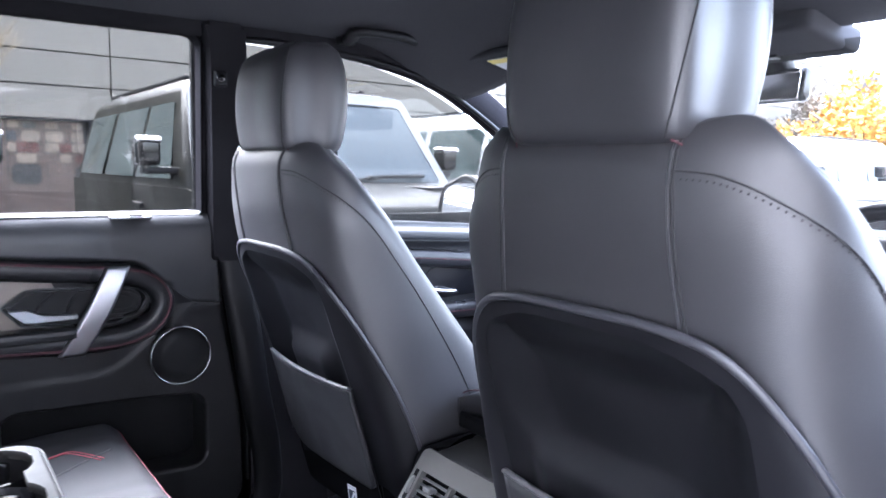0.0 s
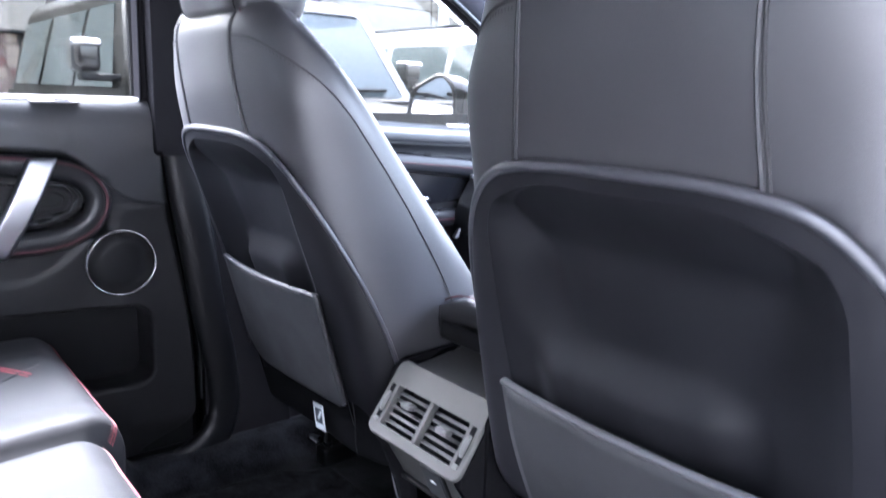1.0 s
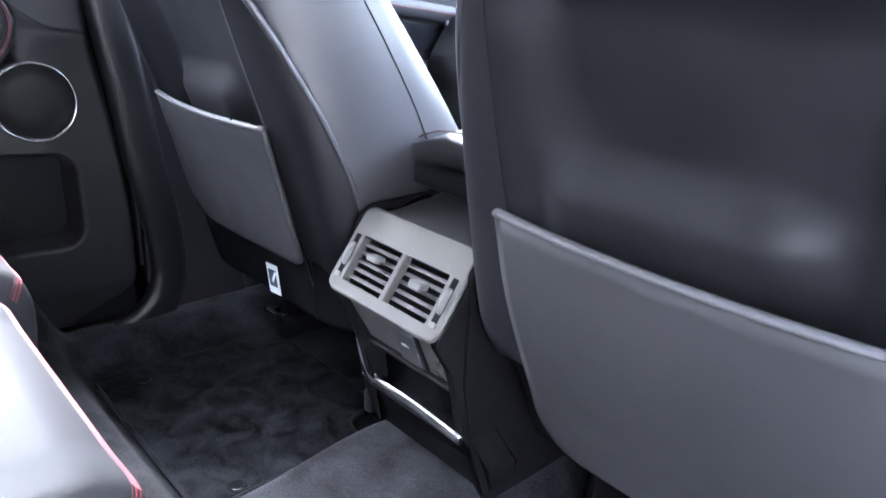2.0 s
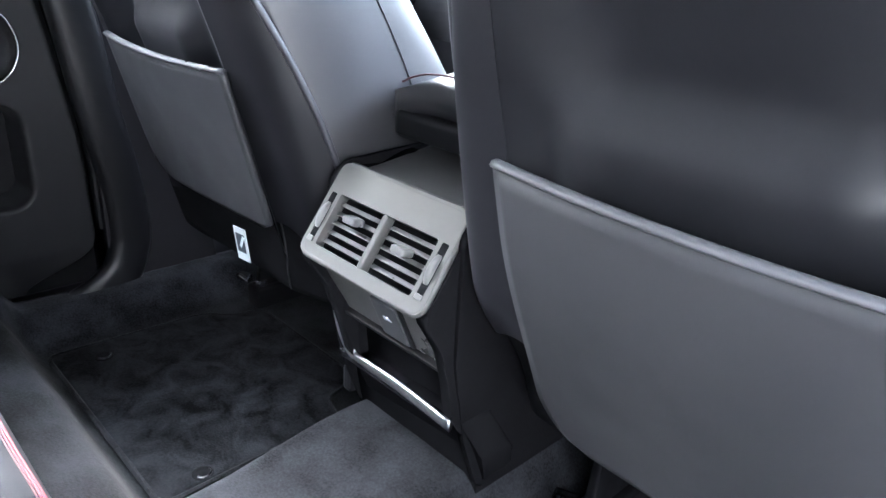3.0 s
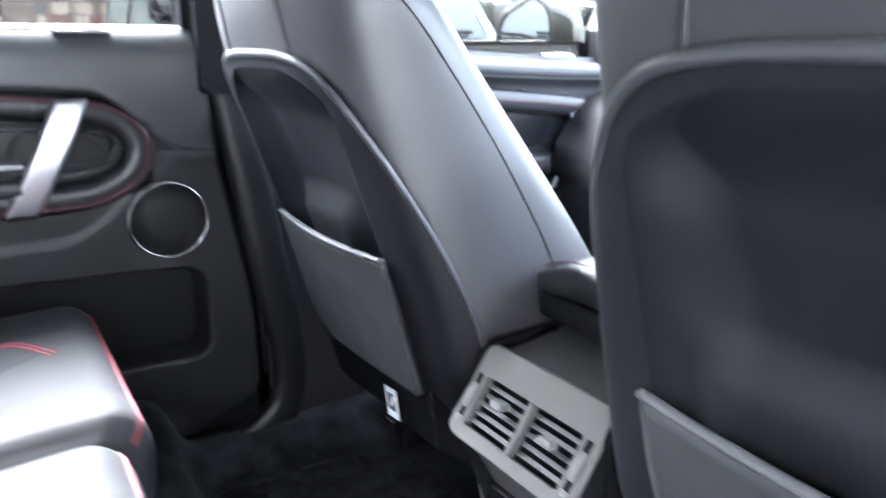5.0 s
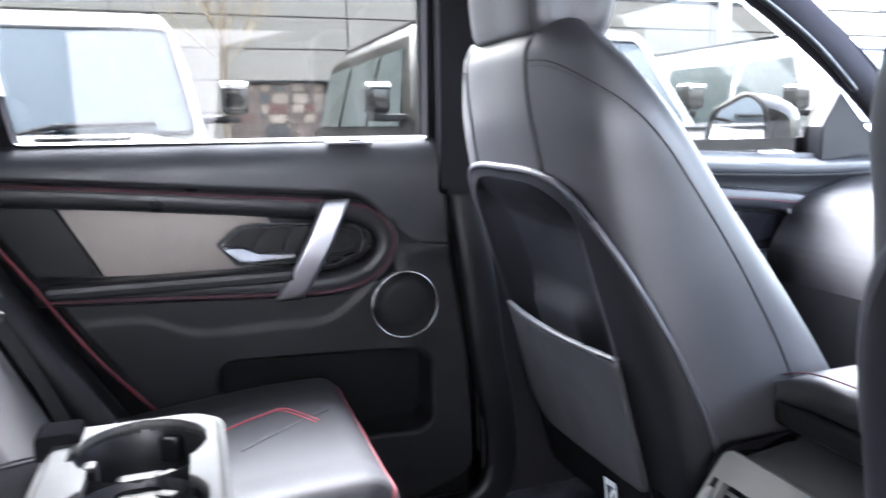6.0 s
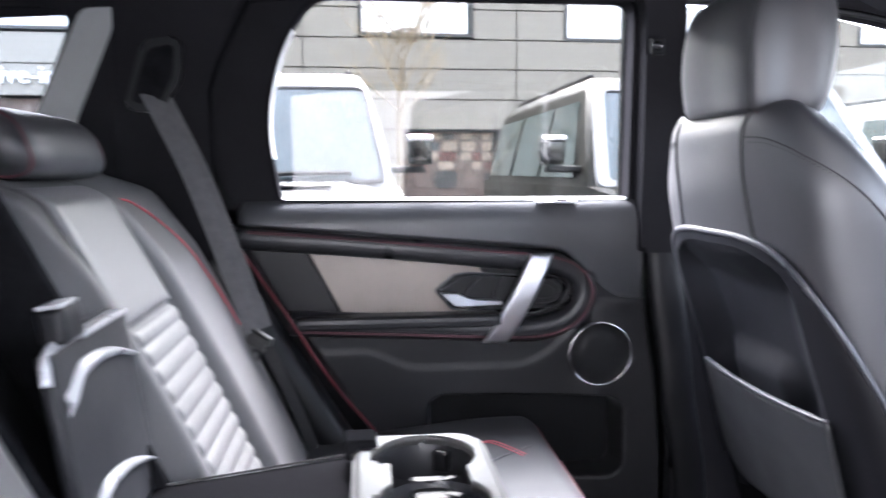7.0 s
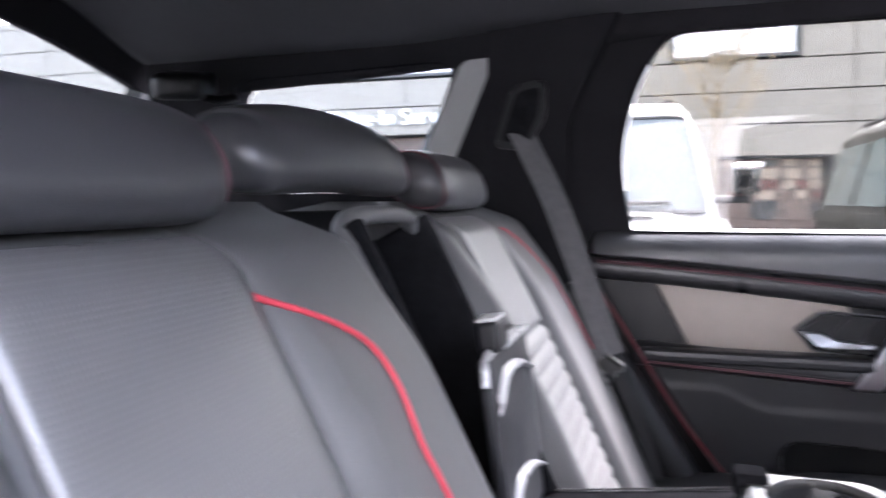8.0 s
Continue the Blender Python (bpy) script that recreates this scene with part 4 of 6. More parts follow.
# ---- front seats ----
# half section of the backrest, back to front: rows z, then (x, y) of back middle, back corner, side, bolster edge, bolster inside, front middle
BACK = [
    (0.6, 0, 1.05, 0.15, 1.052, 0.225, 1.085, 0.245, 1.21, 0.19, 1.27, 0, 1.22),
    (0.7, 0, 1.025, 0.165, 1.027, 0.24, 1.06, 0.258, 1.21, 0.2, 1.28, 0, 1.18),
    (0.82, 0, 0.992, 0.178, 0.995, 0.247, 1.03, 0.262, 1.205, 0.2, 1.275, 0, 1.13),
    (0.92, 0, 0.962, 0.178, 0.966, 0.245, 1.005, 0.262, 1.18, 0.2, 1.235, 0, 1.09),
    (1, 0, 0.935, 0.17, 0.94, 0.238, 0.98, 0.26, 1.14, 0.19, 1.185, 0, 1.055),
    (1.1, 0, 0.9, 0.158, 0.906, 0.226, 0.945, 0.254, 1.08, 0.18, 1.115, 0, 1.01),
    (1.2, 0, 0.868, 0.14, 0.874, 0.213, 0.908, 0.245, 1.018, 0.17, 1.043, 0, 0.975),
    (1.28, 0, 0.853, 0.118, 0.858, 0.206, 0.888, 0.232, 0.97, 0.16, 1, 0, 0.955),
    (1.335, 0, 0.848, 0.107, 0.852, 0.18, 0.878, 0.213, 0.93, 0.15, 0.967, 0, 0.945),
    (1.37, 0, 0.85, 0.104, 0.854, 0.162, 0.876, 0.185, 0.905, 0.14, 0.945, 0, 0.94),
    (1.388, 0, 0.862, 0.105, 0.864, 0.145, 0.884, 0.16, 0.905, 0.12, 0.935, 0, 0.93),
]


def half_section(table, z, u):
    """A point of a mirrored section at |u| steps from the back middle."""
    r = lerp_rows(table, z)
    P = [Vector((r[2 * k], r[2 * k + 1])) for k in range(len(r) // 2)]
    n = len(P) - 1
    s, u = (-1 if u < 0 else 1), min(abs(u), n - 1e-6)
    i = int(u)
    t = u - i
    b, c = P[i], P[i + 1]
    a = P[i - 1] if i else Vector((-P[1].x, P[1].y))
    d = P[i + 2] if i + 2 <= n else Vector((-P[n - 1].x, P[n - 1].y))
    q = 0.5 * (2 * b + (c - a) * t + (2 * a - 5 * b + 4 * c - d) * t * t + (3 * b - a - 3 * c + d) * t ** 3)
    return Vector((s * q.x, q.y, z))


def back_point(u, z, out=0.0):
    p = half_section(BACK, z, u)
    if out:
        e = 0.01
        du = half_section(BACK, z, u + e) - half_section(BACK, z, u - e)
        dz = half_section(BACK, min(z + e, 1.388), u) - half_section(BACK, max(z - e, 0.6), u)
        nrm = du.cross(dz)
        if nrm.length > 1e-9:
            p = p + nrm.normalized() * out
    return p


HEAD = [
    (1.386, 0, 0.868, 0.078, 0.868, 0.093, 0.895, 0.097, 0.925, 0, 0.955),
    (1.394, 0, 0.846, 0.090, 0.847, 0.104, 0.885, 0.108, 0.930, 0, 0.980),
    (1.42, 0, 0.838, 0.095, 0.840, 0.110, 0.885, 0.114, 0.940, 0, 0.988),
    (1.48, 0, 0.836, 0.097, 0.838, 0.113, 0.888, 0.117, 0.950, 0, 0.992),
    (1.54, 0, 0.842, 0.095, 0.845, 0.110, 0.893, 0.114, 0.950, 0, 0.990),
    (1.575, 0, 0.855, 0.087, 0.858, 0.101, 0.900, 0.105, 0.945, 0, 0.980),
    (1.592, 0, 0.880, 0.070, 0.882, 0.083, 0.908, 0.087, 0.935, 0, 0.962),
]

# how far round the backrest the hard shell reaches at each height
SHELL_EDGE = [(0.62, 2.10), (0.75, 2.12), (0.88, 2.08), (0.98, 1.98), (1.06, 1.84), (1.12, 1.66), (1.165, 1.44), (1.192, 1.22), (1.208, 0.98), (1.2155, 0.74), (1.219, 0.50)]


def edge_u(z):
    return lerp_rows(SHELL_EDGE, z)[0]


def front_seat(cx, label, group, tag_label, lift=0.0, rake=0.0, wide=0.0, tall=1.0, head_x=0.0, seam_u=0.97, lean=0.2, pocket=(-0.179, 0.179, 0.703, 0.703, 0.055, 0.055), tuck=0.030, block=(-0.86, 0.62)):
    s = thing("front_seat", label, "car seat", group, at=(cx, 1.1, 0.47))
    O, H = Vector((cx, 0, lift)), Vector((cx, -0.3 * rake, -0.006))

    def raked(q):
        side = wide * smooth01(1.22, 1.0, q.z) * smooth01(0.10, 0.22, abs(q.x - cx))
        return Vector((q.x + math.copysign(side, q.x - cx), q.y + rake * max(0.0, q.z - 1.0) + 1.3 * tuck * smooth01(0.84, 0.71, q.z), q.z))

    def loft(table, zs, nu, lastu):
        bm = bmesh.new()
        def place(z, u):
            q = (O if table is BACK else H) + half_section(table, z, u)
            if table is BACK:
                q.z += 0.011 * smooth01(1.325, 1.388, z) * math.sin(math.pi * max(0.0, min(1.0, (abs(u) - 0.95) / 2.2))) ** 1.2
                q.y += 0.055 * smooth01(edge_u(max(z, 0.62)) - 0.06, edge_u(max(z, 0.62)) - 0.30, abs(u)) * smooth01(1.208, 1.192, z)
            else:
                q.z = 1.386 + (q.z - 1.386) * tall
                q.x += head_x
            return raked(q)

        rings = [[bm.verts.new(place(z, -lastu + 2 * lastu * i / nu)) for i in range(nu)] for z in zs]
        for a, b in zip(rings, rings[1:]):
            for i in range(nu):
                bm.faces.new((a[i], a[(i + 1) % nu], b[(i + 1) % nu], b[i]))
        for r in (rings[0], rings[-1]):
            c = bm.verts.new(sum((v.co for v in r), Vector()) / nu)
            for i in range(nu):
                bm.faces.new((r[i], r[(i + 1) % nu], c))
        return bm

    zs = [0.70 + 0.69 * i / 60 for i in range(59)] + [1.382, 1.385, 1.387, 1.388]
    part("backrest", loft(BACK, zs, 96, 5), LEATHER, s, "black leather backrest with bolstered sides", True)
    hz = [1.386, 1.389, 1.394, 1.40, 1.41] + [1.42 + 0.0125 * i for i in range(11)] + [1.563, 1.575, 1.583, 1.588, 1.592]
    h = part("headrest", loft(HEAD, hz, 72, 4), LEATHER, s, "black leather headrest", True)
    for sg in (-1, 1):
        part("seam", tube([raked(H + half_section(HEAD, z, sg * (1.0 + lean * (z - 1.39) / 0.20)) + Vector((head_x, -0.0008, (tall - 1) * (z - 1.386)))) for z in hz[2:]], 0.0011, 6), STITCH_DARK, h)
        low = [raked(H + half_section(HEAD, 1.3935, sg * (1.1 + 0.12 * k)) + Vector((head_x, 0, -0.001 - 0.0022 * k))) for k in range(16)]
        part("stitching", tube(low, 0.0010, 5), PINK, h, "dull red seam")
        part("post", tube([O + Vector((sg * 0.06, 0.90, 1.36)), O + Vector((sg * 0.06, 0.90, 1.42))], 0.007, 10), CHROME, h)
    # Black block that stands in for the shade between headrest and backrest.
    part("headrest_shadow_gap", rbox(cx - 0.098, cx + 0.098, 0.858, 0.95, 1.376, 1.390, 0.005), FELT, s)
    for sg in (-1, 1):
        # upright seams of the back panel, then the shoulder seam running down the side
        part("welt", tube([raked(O + back_point(sg * (seam_u - 0.24 * (1.385 - z) / 0.17), z, 0.0004)) for z in [1.385 - 0.17 * k / 20 for k in range(21)]], 0.0020, 6), LEATHER, s, "raised leather welt")
        part("seam", tube([raked(O + back_point(sg * (seam_u + 0.04 - 0.24 * (1.385 - z) / 0.17), z, 0.0003)) for z in [1.385 - 0.17 * k / 20 for k in range(21)]], 0.0014, 6), STITCH_DARK, s)
        pts = [(1.02, 1.353), (1.5, 1.349), (2.0, 1.332), (2.4, 1.304), (2.62, 1.262), (2.72, 1.20), (2.76, 1.12), (2.76, 1.02), (2.74, 0.92), (2.70, 0.80)]
        line = spline([(u, z, 0) for u, z in pts], 8)
        part("seam", tube([raked(O + back_point(sg * p.x, p.y, 0.0008)) for p in line], 0.0009, 6), STITCH_DARK, s, "dark seam")
        # single stitches along the shoulder seam
        dashes, me_v, me_f = line[2:46], [], []
        for p in dashes[::1]:
            a, b_ = (raked(O + back_point(sg * (p.x + d), p.y - 0.0065, 0.0006)) for d in (-0.012, 0.012))
            across = (b_ - a).normalized().cross(Vector((0, -1, 0.3))).normalized() * 0.0009
            n0 = len(me_v)
            me_v += [a - across, a + across, b_ + across, b_ - across, (a + b_) / 2 + Vector((0, -0.0008, 0.0006))]
            me_f += [(n0, n0 + 1, n0 + 4), (n0 + 1, n0 + 2, n0 + 4), (n0 + 2, n0 + 3, n0 + 4), (n0 + 3, n0, n0 + 4)]
        st = bmesh.new()
        vv = [st.verts.new(q) for q in me_v]
        for f in me_f:
            st.faces.new([vv[i] for i in f])
        part("stitching", st, STITCH_DARK, s, "row of dark stitches")

    # hard shell on the back: a satin band round a sunk dark panel
    TOP = 1.203
    zz = [0.785 + (1.219 - 0.785) * (1 - (1 - k / 110) ** 1.5) for k in range(111)]
    zin = [0.745 + (TOP - 0.745) * (1 - (1 - k / 90) ** 1.7) for k in range(91)]

    def inner_u(z):
        """How far round the sunk panel reaches at a height."""
        r = 0.07
        xe = min(0.165, half_section(BACK, z, edge_u(z)).x - 0.014)
        d = max(0.0, z - (TOP - r))
        want = xe - r + math.sqrt(max(0.0, r * r - d * d))
        lo, hi = 0.0, 3.0
        for _ in range(22):
            m_ = (lo + hi) / 2
            lo, hi = (m_, hi) if half_section(BACK, z, m_).x < want else (lo, m_)
        return lo

    def strip(bm, cols, rows, fn):
        g = [[bm.verts.new(fn(i / cols, z)) for i in range(cols + 1)] for z in rows]
        for r0, r1 in zip(g, g[1:]):
            for i in range(cols):
                bm.faces.new((r0[i], r0[i + 1], r1[i + 1], r1[i]))

    def hem(k, z):
        return z + 0.010 * math.sin(6 * k + 1) * smooth01(0.83, 0.785, z)

    bm = bmesh.new()
    side = [z for z in zz if z < TOP - 0.001] + [TOP]
    for sg in (-1, 1):
        strip(bm, 26, side, lambda k, z, sg=sg: raked(O + back_point(sg * (inner_u(z) + (edge_u(z) - inner_u(z)) * k), hem(k, z), 0.007)))
    strip(bm, 90, [TOP + (1.219 - TOP) * k / 10 for k in range(11)], lambda k, z: raked(O + back_point((2 * k - 1) * edge_u(z), z, 0.007)))
    sh = part("back_shell", bm, SHELL_BAND, s, "satin charcoal shell band", True)

    def sunk_pt(k, z):
        f = 2 * k - 1
        f = math.copysign(1 - (1 - abs(f)) ** 1.8, f)
        u = f * inner_u(z)
        gap = min(inner_u(z) * 0.16 * (1 - abs(f)), TOP - z)
        deep = 0.036 * smooth01(-0.012, 0.080, gap) - 0.036 * smooth01(-0.012, 0.080, 0.0)
        a, b_ = (f - block[0]) / (block[1] - block[0]), (z - 0.912) / 0.128
        swell = smooth01(0.0, 0.17, a) * smooth01(1.0, 0.72, a) * smooth01(0.0, 0.40, b_) * smooth01(1.0, 0.66, b_)
        return raked(O + back_point(u, z, 0.0066 - deep + 0.023 * swell))

    bm = bmesh.new()
    strip(bm, 110, zin, sunk_pt)
    part("back_panel", bm, SHELL, s, "black sunk back panel with a moulded roll", True)
    rimline = [raked(O + back_point(-edge_u(z), z, 0.006)) for z in zz] + [raked(O + back_point(edge_u(1.219) * a, 1.2195, 0.006)) for a in (-0.6, -0.2, 0.2, 0.6)] + [raked(O + back_point(edge_u(z), z, 0.006)) for z in reversed(zz)]
    part("rim", sweep(rimline, oval(0.005, 0.004, 8), (0, -1, 0.2)), SHELL_RIM, sh, "grey shell edging", True)

    # magazine pocket: a bowed shield
    pl, pr, low_l, low_r, rl, rr = pocket

    def corner(h, r):
        """How far a rounded lower corner draws the edge in at a height above the hem."""
        return 0.0 if h >= r else r - math.sqrt(max(0.0, r * r - (r - h) ** 2))

    def pock(u, v):
        v = 1 - (1 - v) ** 0.75 if v > 0.5 else v * (1 - 0.5 ** 0.75) / 0.5
        h = (0.979 - low_l) * v
        x = pl + corner(h, rl) + (pr - pl - corner(h, rl) - corner(h, rr)) * u
        low = low_l + (low_r - low_l) * (x - pl) / (pr - pl)
        z = low + (0.979 - low) * v
        a = (2 * (x - pl) / (pr - pl) - 1) ** 2
        y = 1.008 - (z - 0.715) * 0.275 - 0.009 * (1 - a) * (0.4 + 0.6 * v) + tuck * smooth01(0.93, 0.69, z)
        return Vector((cx + x, y - 0.006, z - 0.004 * (1 - a) * v ** 3))

    pk = part("magazine_pocket", sheet(pock, 40, 40, thick=(0, 0.007, 0.001)), POCKET, s, "stiff grey magazine pocket", True)
    lip = [pock(k / 40, 1.0) + Vector((0, 0.003, 0.001)) for k in range(41)]
    part("lip", sweep(lip, oval(0.0055, 0.0035, 8), (0, 0, 1)), POCKET_LIP, pk, "pocket edging with its highlight in the colour", True)
    for z in (0.905, 0.842):
        part("clip", box_at(pose(cx + 0.178, 0.972 - (z - 0.9) * 0.3, z), 0.006, 0.008, 0.016, 0.002), SATIN_PAD if z > 0.9 else BLACK, pk)
    # cloth skirt below, its hem a hand's width above the cushion frame
    def skirt(u, v):
        z = 0.672 + 0.138 * v + 0.012 * (2 * u - 1) * (1 - v)
        q = raked(O + back_point((2 * u - 1) * (1.75 + 0.33 * smooth01(0.60, 0.81, z)), max(z, 0.70), 0.002 + 0.003 * math.sin(11 * u + 4 * v) - 0.006 * (1 - v)))
        return Vector((q.x, q.y + 0.25 * max(0.0, 0.70 - z), z + lift))

    part("skirt", sheet(skirt, 40, 16, thick=(0, 0.01, 0)), FELT, s, "black cloth skirt", True)
    part("skirt_seam", tube([skirt(0.72, k / 10) + Vector((0, -0.0015, 0)) for k in range(11)], 0.0012, 5), STITCH_DARK, s)
    if tag_label:
        tg = part("airbag_tag", box_at(pose(cx + 0.054, 1.006, 0.720, 6, -3, 3), 0.030, 0.0015, 0.050, 0.0005), WHITE_LABEL, s, "small white care tag with a dark picture")
        part("tag_print", box_at(pose(cx + 0.054, 1.0048, 0.722, 6, -3, 3), 0.020, 0.001, 0.028, 0.0), INK, tg)
        part("tag_print", box_at(pose(cx + 0.058, 1.0042, 0.725, 6, 30, 3), 0.005, 0.001, 0.020, 0.0), WHITE_LABEL, tg)
    # seat cushion, side valance and runners
    part("cushion", rbox(cx - 0.25, cx + 0.25, 1.09, 1.62, 0.66, 0.79, 0.05, 5), LEATHER, s, "black leather cushion", True)
    part("valance", rbox(cx - 0.255, cx + 0.255, 1.17, 1.56, 0.60, 0.68, 0.02, 3), TRIM, s)
    for sx in (-0.19, 0.19):
        rn = part("runner", rbox(cx + sx - 0.02, cx + sx + 0.02, 1.15, 1.6, 0.462, 0.515, 0.006), BLACK, s)
        part("bolt", lathe([(0.001, 0.012), (0.010, 0.010), (0.012, 0.0)], (cx + sx, 1.17, 0.514), 10), CHROME, rn)
        part("upright", prism(rounded([(1.16, 0.51), (1.18, 0.66), (1.30, 0.66), (1.34, 0.51)], 0.012, 3), "x", cx + sx - 0.006, cx + sx + 0.006, 0.002), BLACK, rn)
        part("latch", box_at(pose(cx + sx - 0.022, 1.148, 0.528, 10, 0, 20), 0.030, 0.016, 0.012, 0.003), PIANO, rn, "black runner latch")
        part("latch_pin", tube([(cx + sx - 0.042, 1.145, 0.524), (cx + sx - 0.020, 1.138, 0.534), (cx + sx + 0.002, 1.142, 0.530)], 0.0035, 8), CHROME, rn, "bright latch pin")
    return s


front_seat(-0.378, "black leather front passenger seat with grey shell pocket", "front seats", True, 0.0, -0.04, 0.0, 0.90, 0.020, 0.97, 0.2, (-0.157, 0.173, 0.776, 0.784, 0.065, 0.014), 0.0, (-0.62, 0.62))
front_seat(0.374, "black leather driver's seat with grey shell pocket", "front seats", False, 0.008, 0.0, 0.014, 1.0, 0.011, 1.04, 0.75)


# ---- centre console ----
def centre_console():
    c = thing("centre_console", "charcoal centre console with rear air vents and socket shelf", "console", at=(0, 1.2, 0.5))
    # side profile of the spine between the seats
    prof = rounded([(1.03, 0.87), (1.10, 0.895), (1.7, 0.93), (1.75, 0.52), (1.06, 0.50), (1.03, 0.66), (1.02, 0.80)], 0.015, 3)

    def hood(u, v):
        # rounded top running back over the vent head
        a = (2 * u - 1)
        y = 1.45 - 0.432 * v
        w = 0.112 - 0.010 * v
        x = w * math.copysign(min(1, abs(a) * 1.0), a) if abs(a) < 0.8 else w * math.copysign(0.8 + (abs(a) - 0.8) * 0.85, a)
        top = 0.918 - 0.008 * v - 0.020 * smooth01(0.5, 1.0, v)
        z = top - 0.006 * a * a - 0.10 * max(0, abs(a) - 0.86) / 0.14 * 0.55
        return (x, y, z)

    part("top_cover", sheet(hood, 40, 24, thick=(0, 0, -0.012)), CONSOLE, c, "grey grained top cover", True)
    part("spine", prism(prof, "x", -0.106, 0.106), SEAL, c)
    # vent head, tipped upwards
    face = pose(0, 0.984, 0.845, -35, 0, 0)  # local x across, z up the face, -y out of it

    def L(m):
        return face @ m

    outer = rounded([(-0.100, -0.050), (-0.098, 0.060), (0.098, 0.060), (0.100, -0.050)], 0.014, 4)
    hole = rounded([(-0.0775, -0.0360), (-0.0775, 0.0245), (0.0775, 0.0245), (0.0775, -0.0360)], 0.004, 4)
    head = part("vent_head", frame_prism(outer, hole, "y", -0.002, 0.010), CONSOLE, c, "grey vent surround", False)
    head.data.transform(face)
    part("liner", frame_prism(outer, hole, "y", 0.010, 0.040), FELT, head, "", False).data.transform(face)
    part("edge", tube([face @ Vector((x * 0.972, 0.0022, z * 0.972)) for x, z in outer], 0.0045, 8, True), CONSOLE, head, "", True)
    part("vent_back", box_at(L(pose(0, 0.034, -0.006)), 0.160, 0.004, 0.066, 0.0), FELT, c)
    part("centre_bar", box_at(L(pose(0, 0.003, -0.006)), 0.008, 0.012, 0.061, 0.002), CONSOLE, head)
    for sx in (-0.041, 0.041):
        for k in range(5):
            part("slat", box_at(L(pose(sx, 0.008, -0.0275 + 0.0108 * k, 42, 0, 0)), 0.074, 0.0066, 0.0014, 0.0005, 1), VENT_GREY, head, "thin vent slat")
        part("slider_tab", box_at(L(pose(sx + 0.001, -0.002, 0.004 if sx < 0 else -0.001, 20, 0, 0)), 0.020, 0.016, 0.0085, 0.003, 3), VENT_GREY, head, "pale grey vent slider")
    for sg in (-1, 1):
        part("wheel_slot", box_at(L(pose(sg * 0.0880, 0.0026, -0.006)), 0.0105, 0.010, 0.060, 0.002), FELT, head)
        wl = part("thumbwheel", lathe([(0.004, -0.0038), (0.0225, -0.0038), (0.024, -0.0025), (0.024, 0.0025), (0.0225, 0.0038), (0.004, 0.0038)], (0, 0, 0), 28, "x"), VENT_GREY, head, "ribbed grey thumbwheel", True)
        wl.data.transform(L(pose(sg * 0.0880, 0.016, -0.004)))
        part("wheel_stop", box_at(L(pose(sg * 0.0880, -0.0010, -0.0325)), 0.009, 0.006, 0.006, 0.001), VENT_GREY, head)
    # chin below the vents, the sloping socket shelf and the open bin
    shelf = pose(0, 0.998, 0.757, 24, 0, 0)
    st = part("socket_shelf", box_at(shelf, 0.198, 0.010, 0.062, 0.003), CONSOLE, c, "sloping socket shelf")
    part("shelf_lip", box_at(shelf @ pose(0, -0.004, -0.033), 0.200, 0.016, 0.006, 0.002), BLACK, st)
    fl = part("socket_flap", box_at(shelf @ pose(0.017, -0.0065, 0.0), 0.042, 0.006, 0.056, 0.002), SATIN_PAD, st, "socket flap with a white symbol")
    part("symbol", box_at(shelf @ pose(0.017, -0.0098, 0.004), 0.013, 0.0008, 0.0016, 0.0), WHITE_LABEL, fl)
    part("symbol", box_at(shelf @ pose(0.0125, -0.0098, 0.004), 0.0045, 0.0008, 0.0045, 0.001), WHITE_LABEL, fl)
    part("symbol", box_at(shelf @ pose(0.019, -0.0098, 0.006, 0, 40, 0), 0.006, 0.0008, 0.0012, 0.0), WHITE_LABEL, fl)
    part("flap_slot", box_at(shelf @ pose(0.0415, -0.005, 0.0), 0.006, 0.006, 0.056, 0.001), BLACK, st)
    for sg in (-1, 1):
        # flank from the vent head down to the kick edge: a slim leg
        leg = rounded([(0.958, 0.800), (0.985, 0.757), (0.995, 0.715), (1.002, 0.672), (1.012, 0.655), (1.05, 0.62), (1.12, 0.60), (1.12, 0.88), (1.02, 0.888)], 0.008, 3)
        ck = prism(leg, "x", sg * 0.090, sg * 0.103, 0.004, 3)
        for v in ck.verts:
            v.co.x += (0.026 if sg < 0 else 0.004) * smooth01(0.79, 0.66, v.co.z)
        part("cheek", ck, SEAL, c, "dark side cheek")
        part("flank", prism(rounded([(1.0, 0.875), (1.02, 0.893), (1.40, 0.912), (1.40, 0.56), (1.05, 0.56), (1.02, 0.64), (1.0, 0.74)], 0.01, 3), "x", sg * 0.100, sg * 0.1085, 0.003), SEAL, c)
    part("bin_floor", rbox(-0.094, 0.094, 1.005, 1.10, 0.655, 0.664, 0.002), PIANO, c)
    part("bin_back", rbox(-0.094, 0.094, 1.05, 1.06, 0.66, 0.80, 0.0), BLACK, c)
    part("kick_lip", sweep(spline([(-0.092, 1.000, 0.735), (-0.084, 1.003, 0.695), (-0.068, 1.008, 0.665), (-0.040, 1.008, 0.664), (0.016, 1.006, 0.667), (0.108, 0.998, 0.670)], 6), oval(0.0035, 0.007, 10), (0, 0, 1)), ALU, c, "bright kick edge", True)
    kick = prism(rounded([(-0.082, 0.660), (0.110, 0.668), (0.120, 0.612), (0.112, 0.570), (-0.085, 0.566), (-0.092, 0.60)], 0.008, 3), "y", 1.014, 1.06, 0.006)
    for v in kick.verts:
        v.co.y += 0.042 * smooth01(0.668, 0.575, v.co.z)
    part("kick_panel", kick, SEAL, c, "black kick panel")
